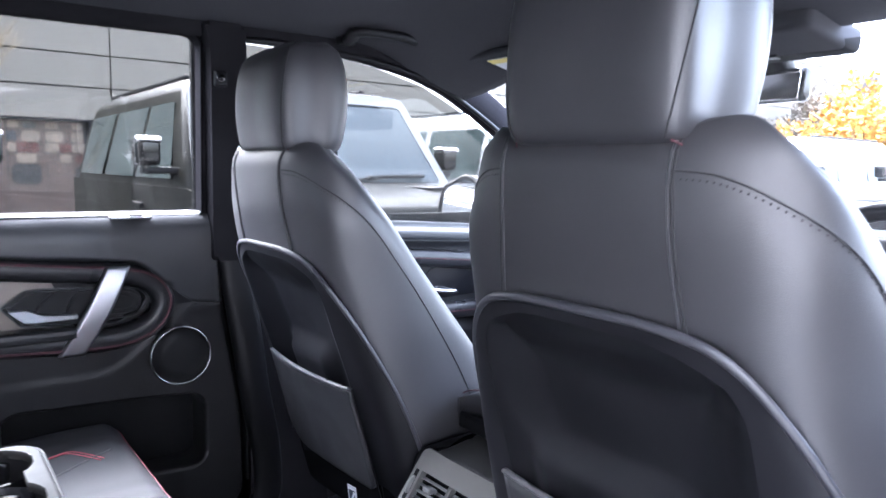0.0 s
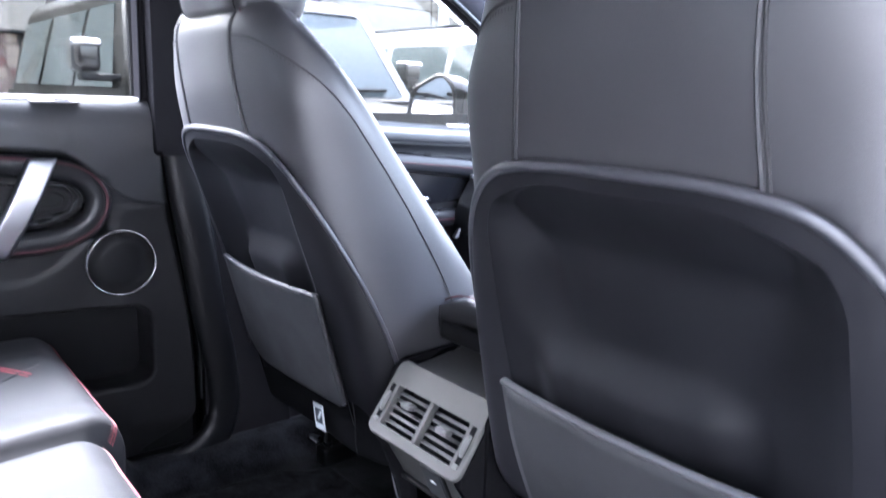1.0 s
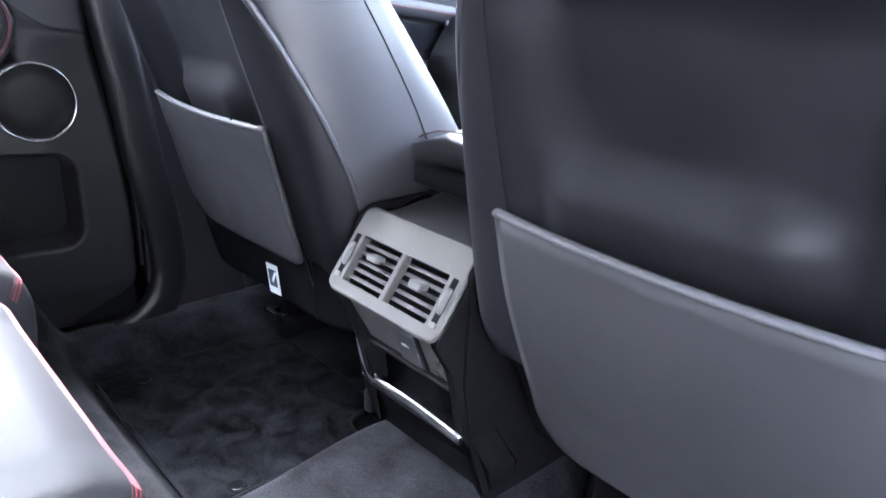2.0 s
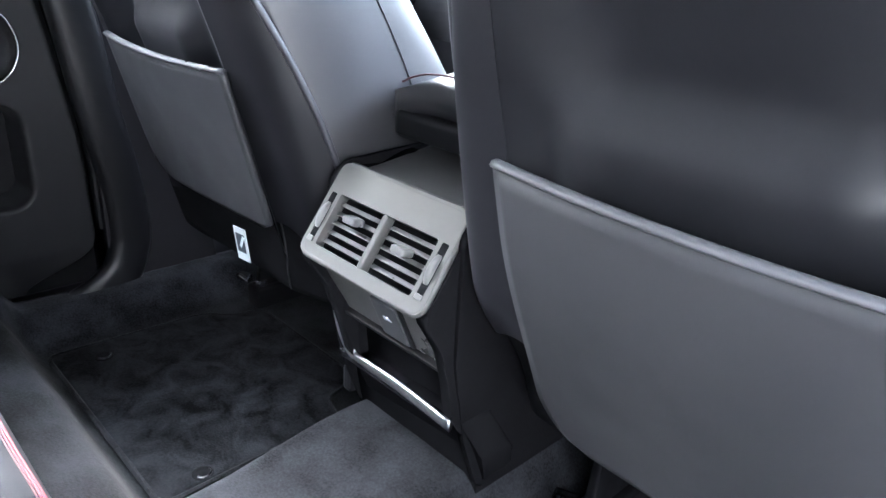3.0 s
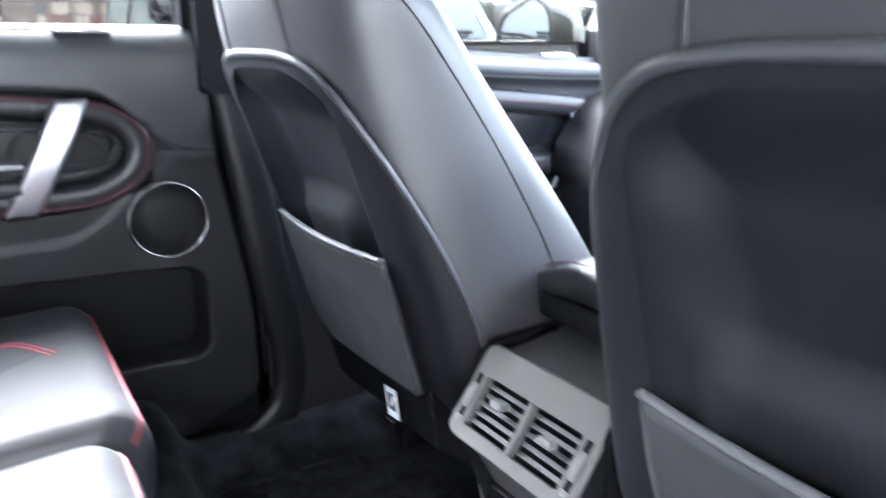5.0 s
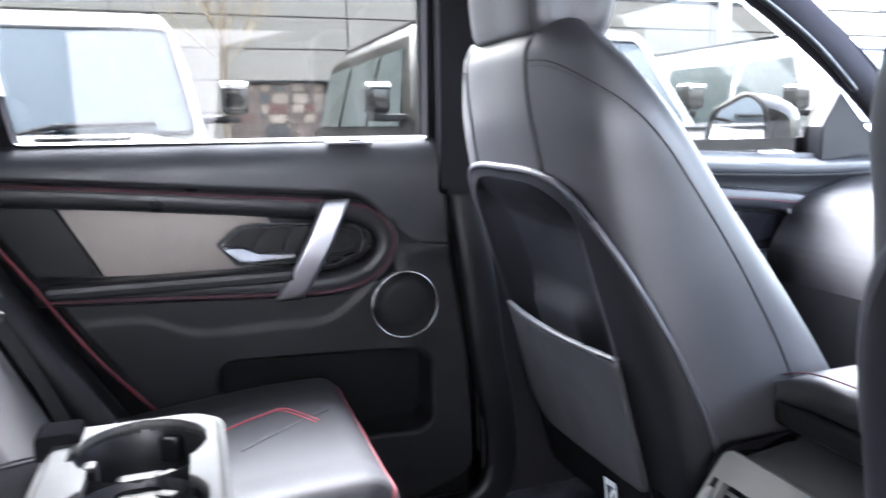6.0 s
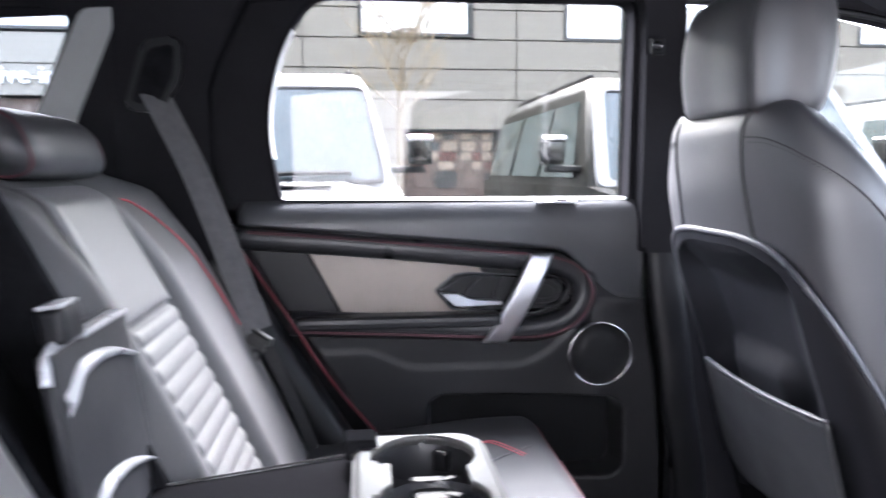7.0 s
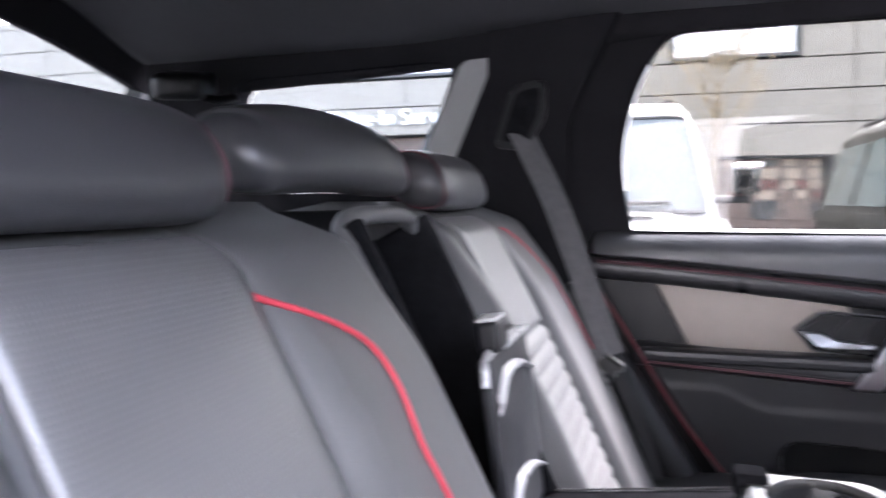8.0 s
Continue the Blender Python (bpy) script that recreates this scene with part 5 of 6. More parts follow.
    part("end_cap", rbox(-0.128, -0.110, 1.035, 1.06, 0.575, 0.612, 0.006), BLACK, c)
    # armrest lid
    lid = part("armrest_lid", sheet(lambda u, v: (-0.105 + 0.21 * u, 1.09 + 0.40 * v, 0.965 + 0.028 * (1 - abs(2 * u - 1) ** 3.2) * min(1, 6 * v + 0.25) ** 0.5), 36, 24, thick=(0, 0, -0.030)), LEATHER, c, "padded leather armrest lid", True)
    part("lid_base", rbox(-0.10, 0.10, 1.085, 1.49, 0.915, 0.945, 0.008, 3), BLACK, c)
    part("stitching", tube([(-0.098 + 0.196 * k / 20, 1.095, 0.975 + 0.018 * (1 - abs(2 * k / 20 - 1) ** 3.2)) for k in range(21)], 0.0011, 5), PINK, lid)
    return c


centre_console()


# ---- floor mat ----
def mat():
    m = thing("floor_mat", "dark brushed pile floor mat in the passenger's rear footwell", "floor mat", at=(-0.4, 0.97, 0.478))
    out = rounded([(-0.585, 0.800), (-0.572, 1.057), (-0.538, 1.086), (-0.524, 1.147), (-0.262, 1.147), (-0.234, 1.120), (-0.228, 1.078), (-0.176, 1.064), (-0.165, 0.800)], [0.02, 0.03, 0.03, 0.02, 0.03, 0.02, 0.02, 0.01, 0.02], 5)
    bm = bmesh.new()
    cx, cy = -0.37, 0.965
    rings = []
    for k, h in ((1.0, 0.0), (1.0, 0.006), (0.985, 0.0085), (0.95, 0.0075), (0.7, 0.0075), (0.35, 0.0075)):
        rings.append([bm.verts.new((cx + (x - cx) * k, cy + (y - cy) * k, floor_z(cx + (x - cx) * k, cy + (y - cy) * k) + 0.004 + h + 0.003 * noise.noise((x * 6 * k, y * 6 * k, 2)))) for x, y in out])
    n = len(out)
    for a, b in zip(rings, rings[1:]):
        for i in range(n):
            bm.faces.new((a[i], a[(i + 1) % n], b[(i + 1) % n], b[i]))
    bm.faces.new(rings[-1])
    part("mat_top", bm, MAT_PILE, m, "", True)
    part("binding", tube([(x, y, floor_z(x, y) + 0.010) for x, y in out], 0.0038, 6, True), CARPET, m, "dark cloth binding")
    for x, y in ((-0.532, 0.868), (-0.186, 0.863)):
        cl = part("clip", lathe([(0.004, 0.0005), (0.011, 0.0005), (0.0135, 0.001), (0.0145, -0.002)], (x, y, floor_z(x, y) + 0.0125), 20), FELT, m, "black mat clip", True)
        part("clip_ring", tube([(x + 0.0105 * math.cos(a), y + 0.0105 * math.sin(a), floor_z(x, y) + 0.0145) for a in (math.pi * (-0.35 + 0.9 * k / 12) for k in range(13))], 0.0016, 6), CHROME, cl)
    return m


mat()


# ---- rear bench ----
def rest_y(z):
    return 0.045 - 0.50 * (z - 1.133)


def rear_back(name, x0, x1, label, inner, outer):
    """A seat back from x0 to x1 with a fluted middle; inner and outer: widths of its borders, by side (low x, high x)."""
    s = thing(name, label, "car seat", "rear seat backs", at=((x0 + x1) / 2, 0.1, 0.8))
    mx0, mx1 = x0 + inner, x1 - outer

    def face(x, z):
        e = min(x - x0, x1 - x)
        y = rest_y(z) - 0.045 * smooth01(0.045, 0.0, e) ** 1.3
        y += 0.022 * smooth01(0.0, 0.05, e) * (smooth01(mx0 + 0.005, mx0 - 0.03, x) + smooth01(mx1 - 0.005, mx1 + 0.03, x)) * smooth01(1.30, 1.17, z)
        y -= 0.07 * smooth01(1.262, 1.312, z) ** 2
        y += 0.012 * math.sin((z - 0.8) * 5.0)
        return y

    def pt(u, v):
        x, z = x0 + (x1 - x0) * u, 0.78 + 0.532 * v
        y = face(x, z)
        for m in (mx0, mx1):
            y -= 0.007 * math.exp(-((x - m) / 0.005) ** 2)
        return (x, y, z)

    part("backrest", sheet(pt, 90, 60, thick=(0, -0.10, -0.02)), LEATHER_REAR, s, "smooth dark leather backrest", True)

    def rib(u, v):
        x, z = mx0 + 0.006 + (mx1 - mx0 - 0.012) * u, 0.79 + (1.128 - 0.79) * v
        f = abs(math.sin(math.pi * (z - 0.79) / 0.0225))
        e = min(u, 1 - u, (1 - v) * 2)
        return (x, face(x, z) + 0.004 + 0.0050 * f ** 0.75 * smooth01(0, 0.05, e) - 0.006 * smooth01(0.03, 0.0, e), z)

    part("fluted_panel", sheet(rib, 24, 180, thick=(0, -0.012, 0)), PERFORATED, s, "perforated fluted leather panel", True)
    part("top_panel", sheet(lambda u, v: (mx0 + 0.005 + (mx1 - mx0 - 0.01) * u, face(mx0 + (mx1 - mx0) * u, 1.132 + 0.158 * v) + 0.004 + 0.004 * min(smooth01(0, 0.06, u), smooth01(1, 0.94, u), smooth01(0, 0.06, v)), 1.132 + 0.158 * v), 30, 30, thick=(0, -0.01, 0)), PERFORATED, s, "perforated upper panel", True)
    return s, face, mx0, mx1


ls, lface, lm0, lm1 = rear_back("bench_seat", -0.655, -0.100, "dark leather rear seat back with fluted middle, nearside", 0.265, 0.085)
pipe = spline([(x, 0, z) for x, z in ((-0.425, 1.27), (-0.46, 1.262), (-0.505, 1.235), (-0.545, 1.185), (-0.575, 1.11), (-0.588, 1.05))], 8)
part("piping", tube([(p.x, lface(p.x, p.z) + 0.002, p.z) for p in pipe], 0.0013, 6), RED, ls, "red piping")
rs, rface, rm0, rm1 = rear_back("bench_seat", 0.098, 0.655, "dark leather rear seat back with red piping, offside", 0.212, 0.155)
pipe = spline([(x, 0, z) for x, z in ((0.321, 1.257), (0.287, 1.243), (0.249, 1.227), (0.224, 1.207), (0.221, 1.179), (0.228, 1.139), (0.225, 1.104), (0.222, 0.98), (0.220, 0.88))], 8)
part("piping", tube([(p.x, rface(p.x, p.z) + 0.002, p.z) for p in pipe], 0.0022, 6), RED, rs, "red piping")
part("seam", tube([(0.121 - 0.012 * k / 30 * (k / 30), rface(0.121, z) + 0.0006, z) for k, z in ((k, 1.290 - 0.42 * k / 30) for k in range(31))], 0.0024, 6), STITCH_DARK, rs, "dark seam beside the opening")


def rear_headrest(cx, half, z0, z1, y0, thick, label, arch=0.0):
    h = thing("rear_headrest", label, "headrest", "rear headrests", at=(cx, y0, z0))

    def pt(u, v):
        a = 2 * u - 1
        k = (1 - abs(a) ** 6) ** 0.5 if abs(a) < 1 else 0
        th = 2 * math.pi * v
        c, s_ = math.cos(th), math.sin(th)
        ry, rz = thick / 2 * (0.35 + 0.65 * k), (z1 - z0) / 2 * (0.55 + 0.45 * k)
        yy = ry * math.copysign(abs(c) ** 0.8, c)
        zz = rz * math.copysign(abs(s_) ** 0.8, s_)
        lift = arch * (1 - a * a)
        return (cx + half * a * (1 - 0.06 * abs(s_) * (abs(a) > 0.85)), y0 + yy - 0.35 * zz, (z0 + z1) / 2 + zz + lift * (0.5 + 0.5 * (s_ > 0)))

    bm = bmesh.new()
    nu, nv = 48, 28
    g = [[bm.verts.new(pt(i / nu, j / nv)) for j in range(nv)] for i in range(nu + 1)]
    for i in range(nu):
        for j in range(nv):
            bm.faces.new((g[i][j], g[i][(j + 1) % nv], g[i + 1][(j + 1) % nv], g[i + 1][j]))
    bm.faces.new(g[0])
    bm.faces.new(g[-1])
    b = part("cushion", bm, LEATHER, h, "", True)
    for k in (0.06,) if arch else (0.06, 0.94):
        part("seam", tube([Vector(pt(k, j / 40)) * 1.0 for j in range(40)], 0.0016, 5, True), PINK, b)
    return h


rear_headrest(0.405, 0.135, 1.296, 1.378, -0.080, 0.098, "black leather rear headrest lowered onto the offside seat back")
rear_headrest(0.034, 0.178, 1.312, 1.386, -0.098, 0.092, "black leather middle headrest arching over the armrest opening", 0.018)
rear_headrest(-0.345, 0.135, 1.298, 1.385, -0.088, 0.098, "black leather rear headrest lowered onto the nearside seat back")

# opening behind the folded armrest
rc = thing("armrest_recess", "black lined opening behind the folded centre armrest", "recess", at=(0, 0.0, 0.9))
lean = pose(0, rest_y(1.05) - 0.10, 1.05, 26.5, 0, 0)
part("lining", box_at(lean, 0.200, 0.012, 0.56, 0.004), FELT, rc)
for sg in (-1, 1):
    part("side_lining", box_at(pose(sg * 0.096, rest_y(1.05) - 0.050, 1.05, 26.5, 0, 0), 0.014, 0.11, 0.50, 0.006, 3), FELT, rc)
part("top_bridge", sweep(spline([(-0.106, rest_y(1.22) - 0.012, 1.225), (-0.100, rest_y(1.27) - 0.014, 1.272), (-0.078, rest_y(1.29) - 0.014, 1.294), (0.0, rest_y(1.292) - 0.014, 1.298), (0.078, rest_y(1.29) - 0.014, 1.294), (0.100, rest_y(1.27) - 0.014, 1.272), (0.106, rest_y(1.22) - 0.012, 1.225)], 8), oval(0.010, 0.011, 10), (0, -1, 0)), LEATHER_REAR, rc, "", True)
part("back_bolster", box_at(pose(0.0, rest_y(1.08) - 0.075, 1.08, 26.5, 0, 0), 0.150, 0.03, 0.40, 0.012, 4), FELT, rc, "", True)

# upright cover with silver bands beside the opening
cv = thing("armrest_cover", "dark grey hinged cover with curved silver bands", "cover", at=(-0.05, 0.12, 1.0))
cl = pose(0.002, 0.094, 1.086, 8, 0, 0)
bd = part("panel", box_at(cl @ pose(-0.017, 0, -0.011), 0.180, 0.012, 0.186, 0.005, 3), TRIM_SOFT, cv, "dark grey cover panel")
part("top_cap", box_at(cl @ pose(-0.047, 0.001, 0.083), 0.116, 0.016, 0.006, 0.002, 3), SILVER, bd)
part("top_groove", box_at(cl @ pose(-0.047, -0.009, 0.086), 0.110, 0.005, 0.006, 0.001), BLACK, bd)
part("shoulder_cap", sweep(spline([tuple(cl @ Vector(p)) for p in ((0.014, 0.001, 0.084), (0.050, 0.001, 0.083), (0.069, 0.001, 0.076), (0.076, 0.001, 0.058))], 6), oval(0.007, 0.004, 8), (0, 1, 0)), SILVER, bd, "silver shoulder edge", True)
part("catch", box_at(cl @ pose(0.032, 0.002, 0.099), 0.042, 0.022, 0.030, 0.006, 3), TRIM, bd, "dark catch block")
part("catch_cap", box_at(cl @ pose(0.032, 0.002, 0.1155), 0.038, 0.020, 0.004, 0.0015), SILVER, bd)
for z_low, z_high in ((0.038, 0.050), (-0.076, -0.056)):
    def band(u, v, z_low=z_low, z_high=z_high):
        z = z_low + (z_high - z_low) * u ** 0.7 + 0.012 * math.sin(math.pi * u) - 0.014 * smooth01(0.75, 1.0, u) + (0.005 + 0.014 * u) * (v - 0.5)
        return cl @ Vector((-0.105 + 0.164 * u, 0.0062 + 0.005 * math.sin(math.pi * v), z))

    part("silver_band", sheet(band, 24, 8, thick=(0, -0.004, 0)), SILVER, bd, "curved silver band", True)

# folded centre armrest with its cup holder
ar = thing("folding_armrest", "folded down rear centre armrest with twin cup holder", "armrest", at=(0, 0.28, 1.0))
part("body", sheet(lambda u, v: (-0.094 + 0.220 * u, 0.115 + 0.23 * v, 0.984 + 0.028 * v + 0.004 * (1 - (2 * u - 1) ** 4)), 20, 12, thick=(0, 0, -0.11)), PILLAR, ar, "grey hard armrest back", True)
part("edge_line", tube([(-0.092, 0.120 + 0.195 * k / 10, 0.985 + 0.025 * k / 10 + 0.002) for k in range(11)], 0.0014, 6), CONSOLE, ar)
part("leather_underside", rbox(-0.090, 0.122, 0.11, 0.42, 0.845, 0.925, 0.03, 4), LEATHER_REAR, ar, "", True)
CX, CZ, CY0, CY1, CW = 0.016, 1.032, 0.316, 0.452, 0.110
cup_out = rounded([(CX - CW, CY0), (CX - CW, CY1), (CX + CW, CY1), (CX + CW, CY0)], [0.012, 0.034, 0.034, 0.012], 6)
CUPS = ((CX - 0.050, 0.388), (CX + 0.050, 0.388))


def cup_plate():
    """Top plate of the cup holder with two round openings that run into each other."""
    bm = bmesh.new()
    nx, ny = 176, 108
    vs = {}

    def inside(x, y):
        for cx_, cy_ in CUPS:
            if (x - cx_) ** 2 + (y - cy_) ** 2 < 0.0495 ** 2:
                return False
            if abs(x - cx_) < 0.014 and cy_ - 0.053 < y < cy_:
                return False
        return not (abs(x - CX) < 0.03 and abs(y - 0.388) < 0.036)

    def rim(x, y):
        k = 0.034 if y > 0.388 else 0.012
        dx, dy = max(0, abs(x - CX) - (CW - k)), max(0, y - (CY1 - k), (CY0 + k) - y)
        return k - math.hypot(dx, dy)

    def v(i, j):
        if (i, j) not in vs:
            x, y = CX - CW + 2 * CW * i / nx, CY0 + (CY1 - CY0) * j / ny
            vs[(i, j)] = bm.verts.new((x, y, CZ - 0.008 * smooth01(0.010, 0.0, rim(x, y)) ** 2))
        return vs[(i, j)]

    for i in range(nx):
        for j in range(ny):
            x, y = CX - CW + 2 * CW * (i + 0.5) / nx, CY0 + (CY1 - CY0) * (j + 0.5) / ny
            if inside(x, y) and rim(x, y) > 0:
                bm.faces.new((v(i, j), v(i + 1, j), v(i + 1, j + 1), v(i, j + 1)))
    r = bmesh.ops.extrude_face_region(bm, geom=list(bm.faces))
    bmesh.ops.translate(bm, vec=(0, 0, -0.010), verts=[e for e in r["geom"] if isinstance(e, bmesh.types.BMVert)])
    return bm


part("cup_holder_top", cup_plate(), IVORY, ar, "pale cup holder top plate", True)
part("cup_holder_wall", sweep([Vector((x, y, CZ - 0.045)) for x, y in cup_out], [(0.0, -0.060), (0.004, -0.060), (0.004, 0.040), (0.0, 0.040)], (0, 0, 1), True), IVORY, ar, "pale cup holder side")
for sx, sy in CUPS:
    w = bmesh.new()
    rings = [[w.verts.new((sx + r * math.cos(a), sy + r * math.sin(a), CZ + z)) for a in (2 * math.pi * i / 36 for i in range(36))] for r, z in ((0.0508, -0.006), (0.049, -0.012), (0.044, -0.04), (0.040, -0.082), (0.034, -0.085), (0.004, -0.085))]
    for a, b in zip(rings, rings[1:]):
        for i in range(36):
            w.faces.new((a[i], a[(i + 1) % 36], b[(i + 1) % 36], b[i]))
    cw = part("cup_well", w, DOOR_LEATHER, ar, "satin black rubber cup well", True)
    for a in (0.5, 2.6, 4.7):
        part("grip_finger", box_at(pose(sx + 0.039 * math.cos(a), sy + 0.039 * math.sin(a), CZ - 0.022, 0, 0, math.degrees(a)), 0.012, 0.018, 0.022, 0.004, 3), BLACK, cw)
    part("well_ridge", tube([(sx + 0.0415 * math.cos(a), sy + 0.0415 * math.sin(a), CZ - 0.05) for a in (2 * math.pi * i / 28 for i in range(28))], 0.0025, 6, True), BLACK, cw)
part("divider", rbox(CX - 0.028, CX + 0.028, 0.370, 0.406, CZ - 0.055, CZ - 0.012, 0.006, 3), BLACK, ar)
part("latch", rbox(CX - CW + 0.004, CX - CW + 0.040, CY0 - 0.008, CY0 + 0.026, CZ - 0.014, CZ + 0.008, 0.006, 3), SEAL, ar, "dark latch block")


# cushions
def rear_cushion(x0, x1, label, front=0.66, crown=0.012):
    c = thing("rear_seat_cushion", label, "seat cushion", "rear seat cushions", at=((x0 + x1) / 2, 0.4, 0.62))

    def prof(x, s):
        """Along the cushion from the back, over the front edge and down."""
        e = min(x - x0, x1 - x)
        drop = 0.022 * smooth01(0.035, 0.0, e) ** 1.4
        if s < 0.62:
            y = 0.12 + (front - 0.050 - 0.12) * s / 0.62
            z = 0.790 + 0.040 * smooth01(0.12, 0.60, y) + crown * math.sin(math.pi * min(1, e / 0.12) / 2)
            z += 0.010 * smooth01(0.10, 0.03, e)
        elif s < 0.85:
            a = (s - 0.62) / 0.23 * math.pi / 2
            y, z = front - 0.050 + 0.050 * math.sin(a), 0.830 + crown * math.sin(math.pi * min(1, e / 0.12) / 2) * math.cos(a) - 0.050 * (1 - math.cos(a)) + 0.010 * smooth01(0.10, 0.03, e) * math.cos(a)
        else:
            t = (s - 0.85) / 0.15
            y, z = front - 0.035 * t * t, 0.780 - 0.15 * t
        return (x, y - drop * 0.8, z - drop)

    # Same leather as the backs, here without the light in its colour.
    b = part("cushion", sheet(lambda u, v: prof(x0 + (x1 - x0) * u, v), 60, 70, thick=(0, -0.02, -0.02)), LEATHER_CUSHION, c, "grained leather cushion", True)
    for s, r, m in ((0.757, 0.0008, RED_DULL), (0.735, 0.0007, PINK), (0.745, 0.0008, RED_DULL)):
        part("piping", tube([Vector(prof(x0 + 0.01 + (x1 - x0 - 0.02) * k / 40, s)) + Vector((0, 0.0006, 0.0006)) for k in range(41)], r, 6), m, b, "thin red piping" if m is RED_DULL else "")
    return c, prof, b


lc, lprof, lb = rear_cushion(-0.690, -0.245, "dark leather rear seat cushion with red piping, nearside", 0.668)
mc, mprof, mb = rear_cushion(-0.238, 0.190, "dark leather middle seat cushion", 0.638, 0.008)
rear_cushion(0.197, 0.655, "dark leather rear seat cushion, offside", 0.63)
line = spline([(-0.50, 0.44, 0), (-0.524, 0.483, 0), (-0.541, 0.522, 0), (-0.548, 0.547, 0), (-0.528, 0.566, 0), (-0.480, 0.594, 0)], 6)


def on_cushion(x, y):
    """The nearside cushion's height at a place on its top."""
    return lprof(x, 0.62 * (y - 0.12) / (0.668 - 0.05 - 0.12))[2]


for off in (0.0, 0.006):
    part("stitching", tube([(p.x + off, p.y - off, on_cushion(p.x, p.y) + 0.0006) for p in line], 0.0012, 6), RED_DULL, lb, "red top stitching")
part("tuck", tube([(x, y, on_cushion(x, y) + 0.0002) for x, y in ((-0.425 - 0.09 * k / 20, 0.478 + 0.135 * k / 20) for k in range(21))], 0.0018, 6), LEATHER, lb)


# seat belt on the rear pillar
bt = thing("rear_seat_belt", "dark grey rear seat belt hanging from the pillar guide", "seat belt", at=(-0.68, 0.0, 1.1))
bp = spline([(-0.684, -0.030, 1.450), (-0.668, 0.0, 1.395), (-0.635, 0.05, 1.30), (-0.60, 0.115, 1.14), (-0.585, 0.153, 1.040)], 8)
part("webbing", sweep(bp, [(-0.023, 0.0010), (-0.010, -0.0010), (0.004, 0.0012), (0.023, -0.0008), (0.023, 0.0008), (0.004, 0.0028), (-0.010, 0.0006), (-0.023, 0.0026)], (1, 0.35, 0)), WEBBING, bt)
part("lower_webbing", sweep(spline([(-0.586, 0.154, 1.034), (-0.60, 0.185, 0.96), (-0.615, 0.215, 0.88), (-0.63, 0.24, 0.80)], 6), [(-0.010, -0.0012), (0.010, -0.0012), (0.010, 0.0012), (-0.010, 0.0012)], (1, 0.35, 0)), STITCH_DARK, bt, "dark folded webbing")
part("guide_bezel", prism(rounded([(-0.080, 1.415), (-0.045, 1.535), (0.022, 1.545), (0.022, 1.47), (-0.02, 1.410)], 0.02, 5), "x", -0.690, -0.679, 0.006, 3), TRIM, bt, "moulded belt guide")
part("guide_slot", prism(rounded([(-0.066, 1.428), (-0.035, 1.520), (0.010, 1.530), (0.006, 1.475), (-0.02, 1.425)], 0.014, 5), "x", -0.679, -0.6775), FELT, bt)
tg = pose(-0.580, 0.152, 1.034, 0, 24, 60)
bk = part("tongue", box_at(tg, 0.062, 0.008, 0.016, 0.004, 3), CONSOLE, bt, "grey belt tongue")
part("tongue_shoulder", box_at(tg @ pose(0.002, 0, -0.014), 0.040, 0.009, 0.020, 0.004, 3), CONSOLE, bk)
part("tongue_slot", box_at(tg @ pose(0, -0.002, 0.003), 0.050, 0.006, 0.004, 0.001), BLACK, bk)
for sx in (-0.006, 0.006):
    part("tongue_plate", box_at(tg @ pose(0.010 + sx, 0, -0.034), 0.005, 0.003, 0.026, 0.001), SATIN_PAD, bk, "steel tongue plate")
part("tongue_plate", box_at(tg @ pose(0.010, 0, -0.045), 0.017, 0.003, 0.005, 0.001), SATIN_PAD, bk, "steel tongue plate")

# roof mounted belt hanger over the load bay
hg = thing("roof_belt_hanger", "black centre belt hanger on the headliner", "belt hanger", at=(-0.60, -0.70, 1.66))
part("cover", box_at(pose(-0.60, -0.72, 1.556, 0, 12, 20), 0.14, 0.10, 0.055, 0.022, 4), BLACK, hg, "", True)
part("hook", sweep(spline([(-0.58, -0.71, 1.540), (-0.62, -0.66, 1.526), (-0.66, -0.64, 1.536)], 6), oval(0.012, 0.006, 8)), BLACK, hg, "", True)


# ---- outside: yard, building, parked cars, trees ----
structure("ground", sheet(lambda u, v: (-600 + 1200 * u, -600 + 1200 * v, 0.0), 4, 4), ASPHALT, "grey asphalt yard around the car", "yard", False)


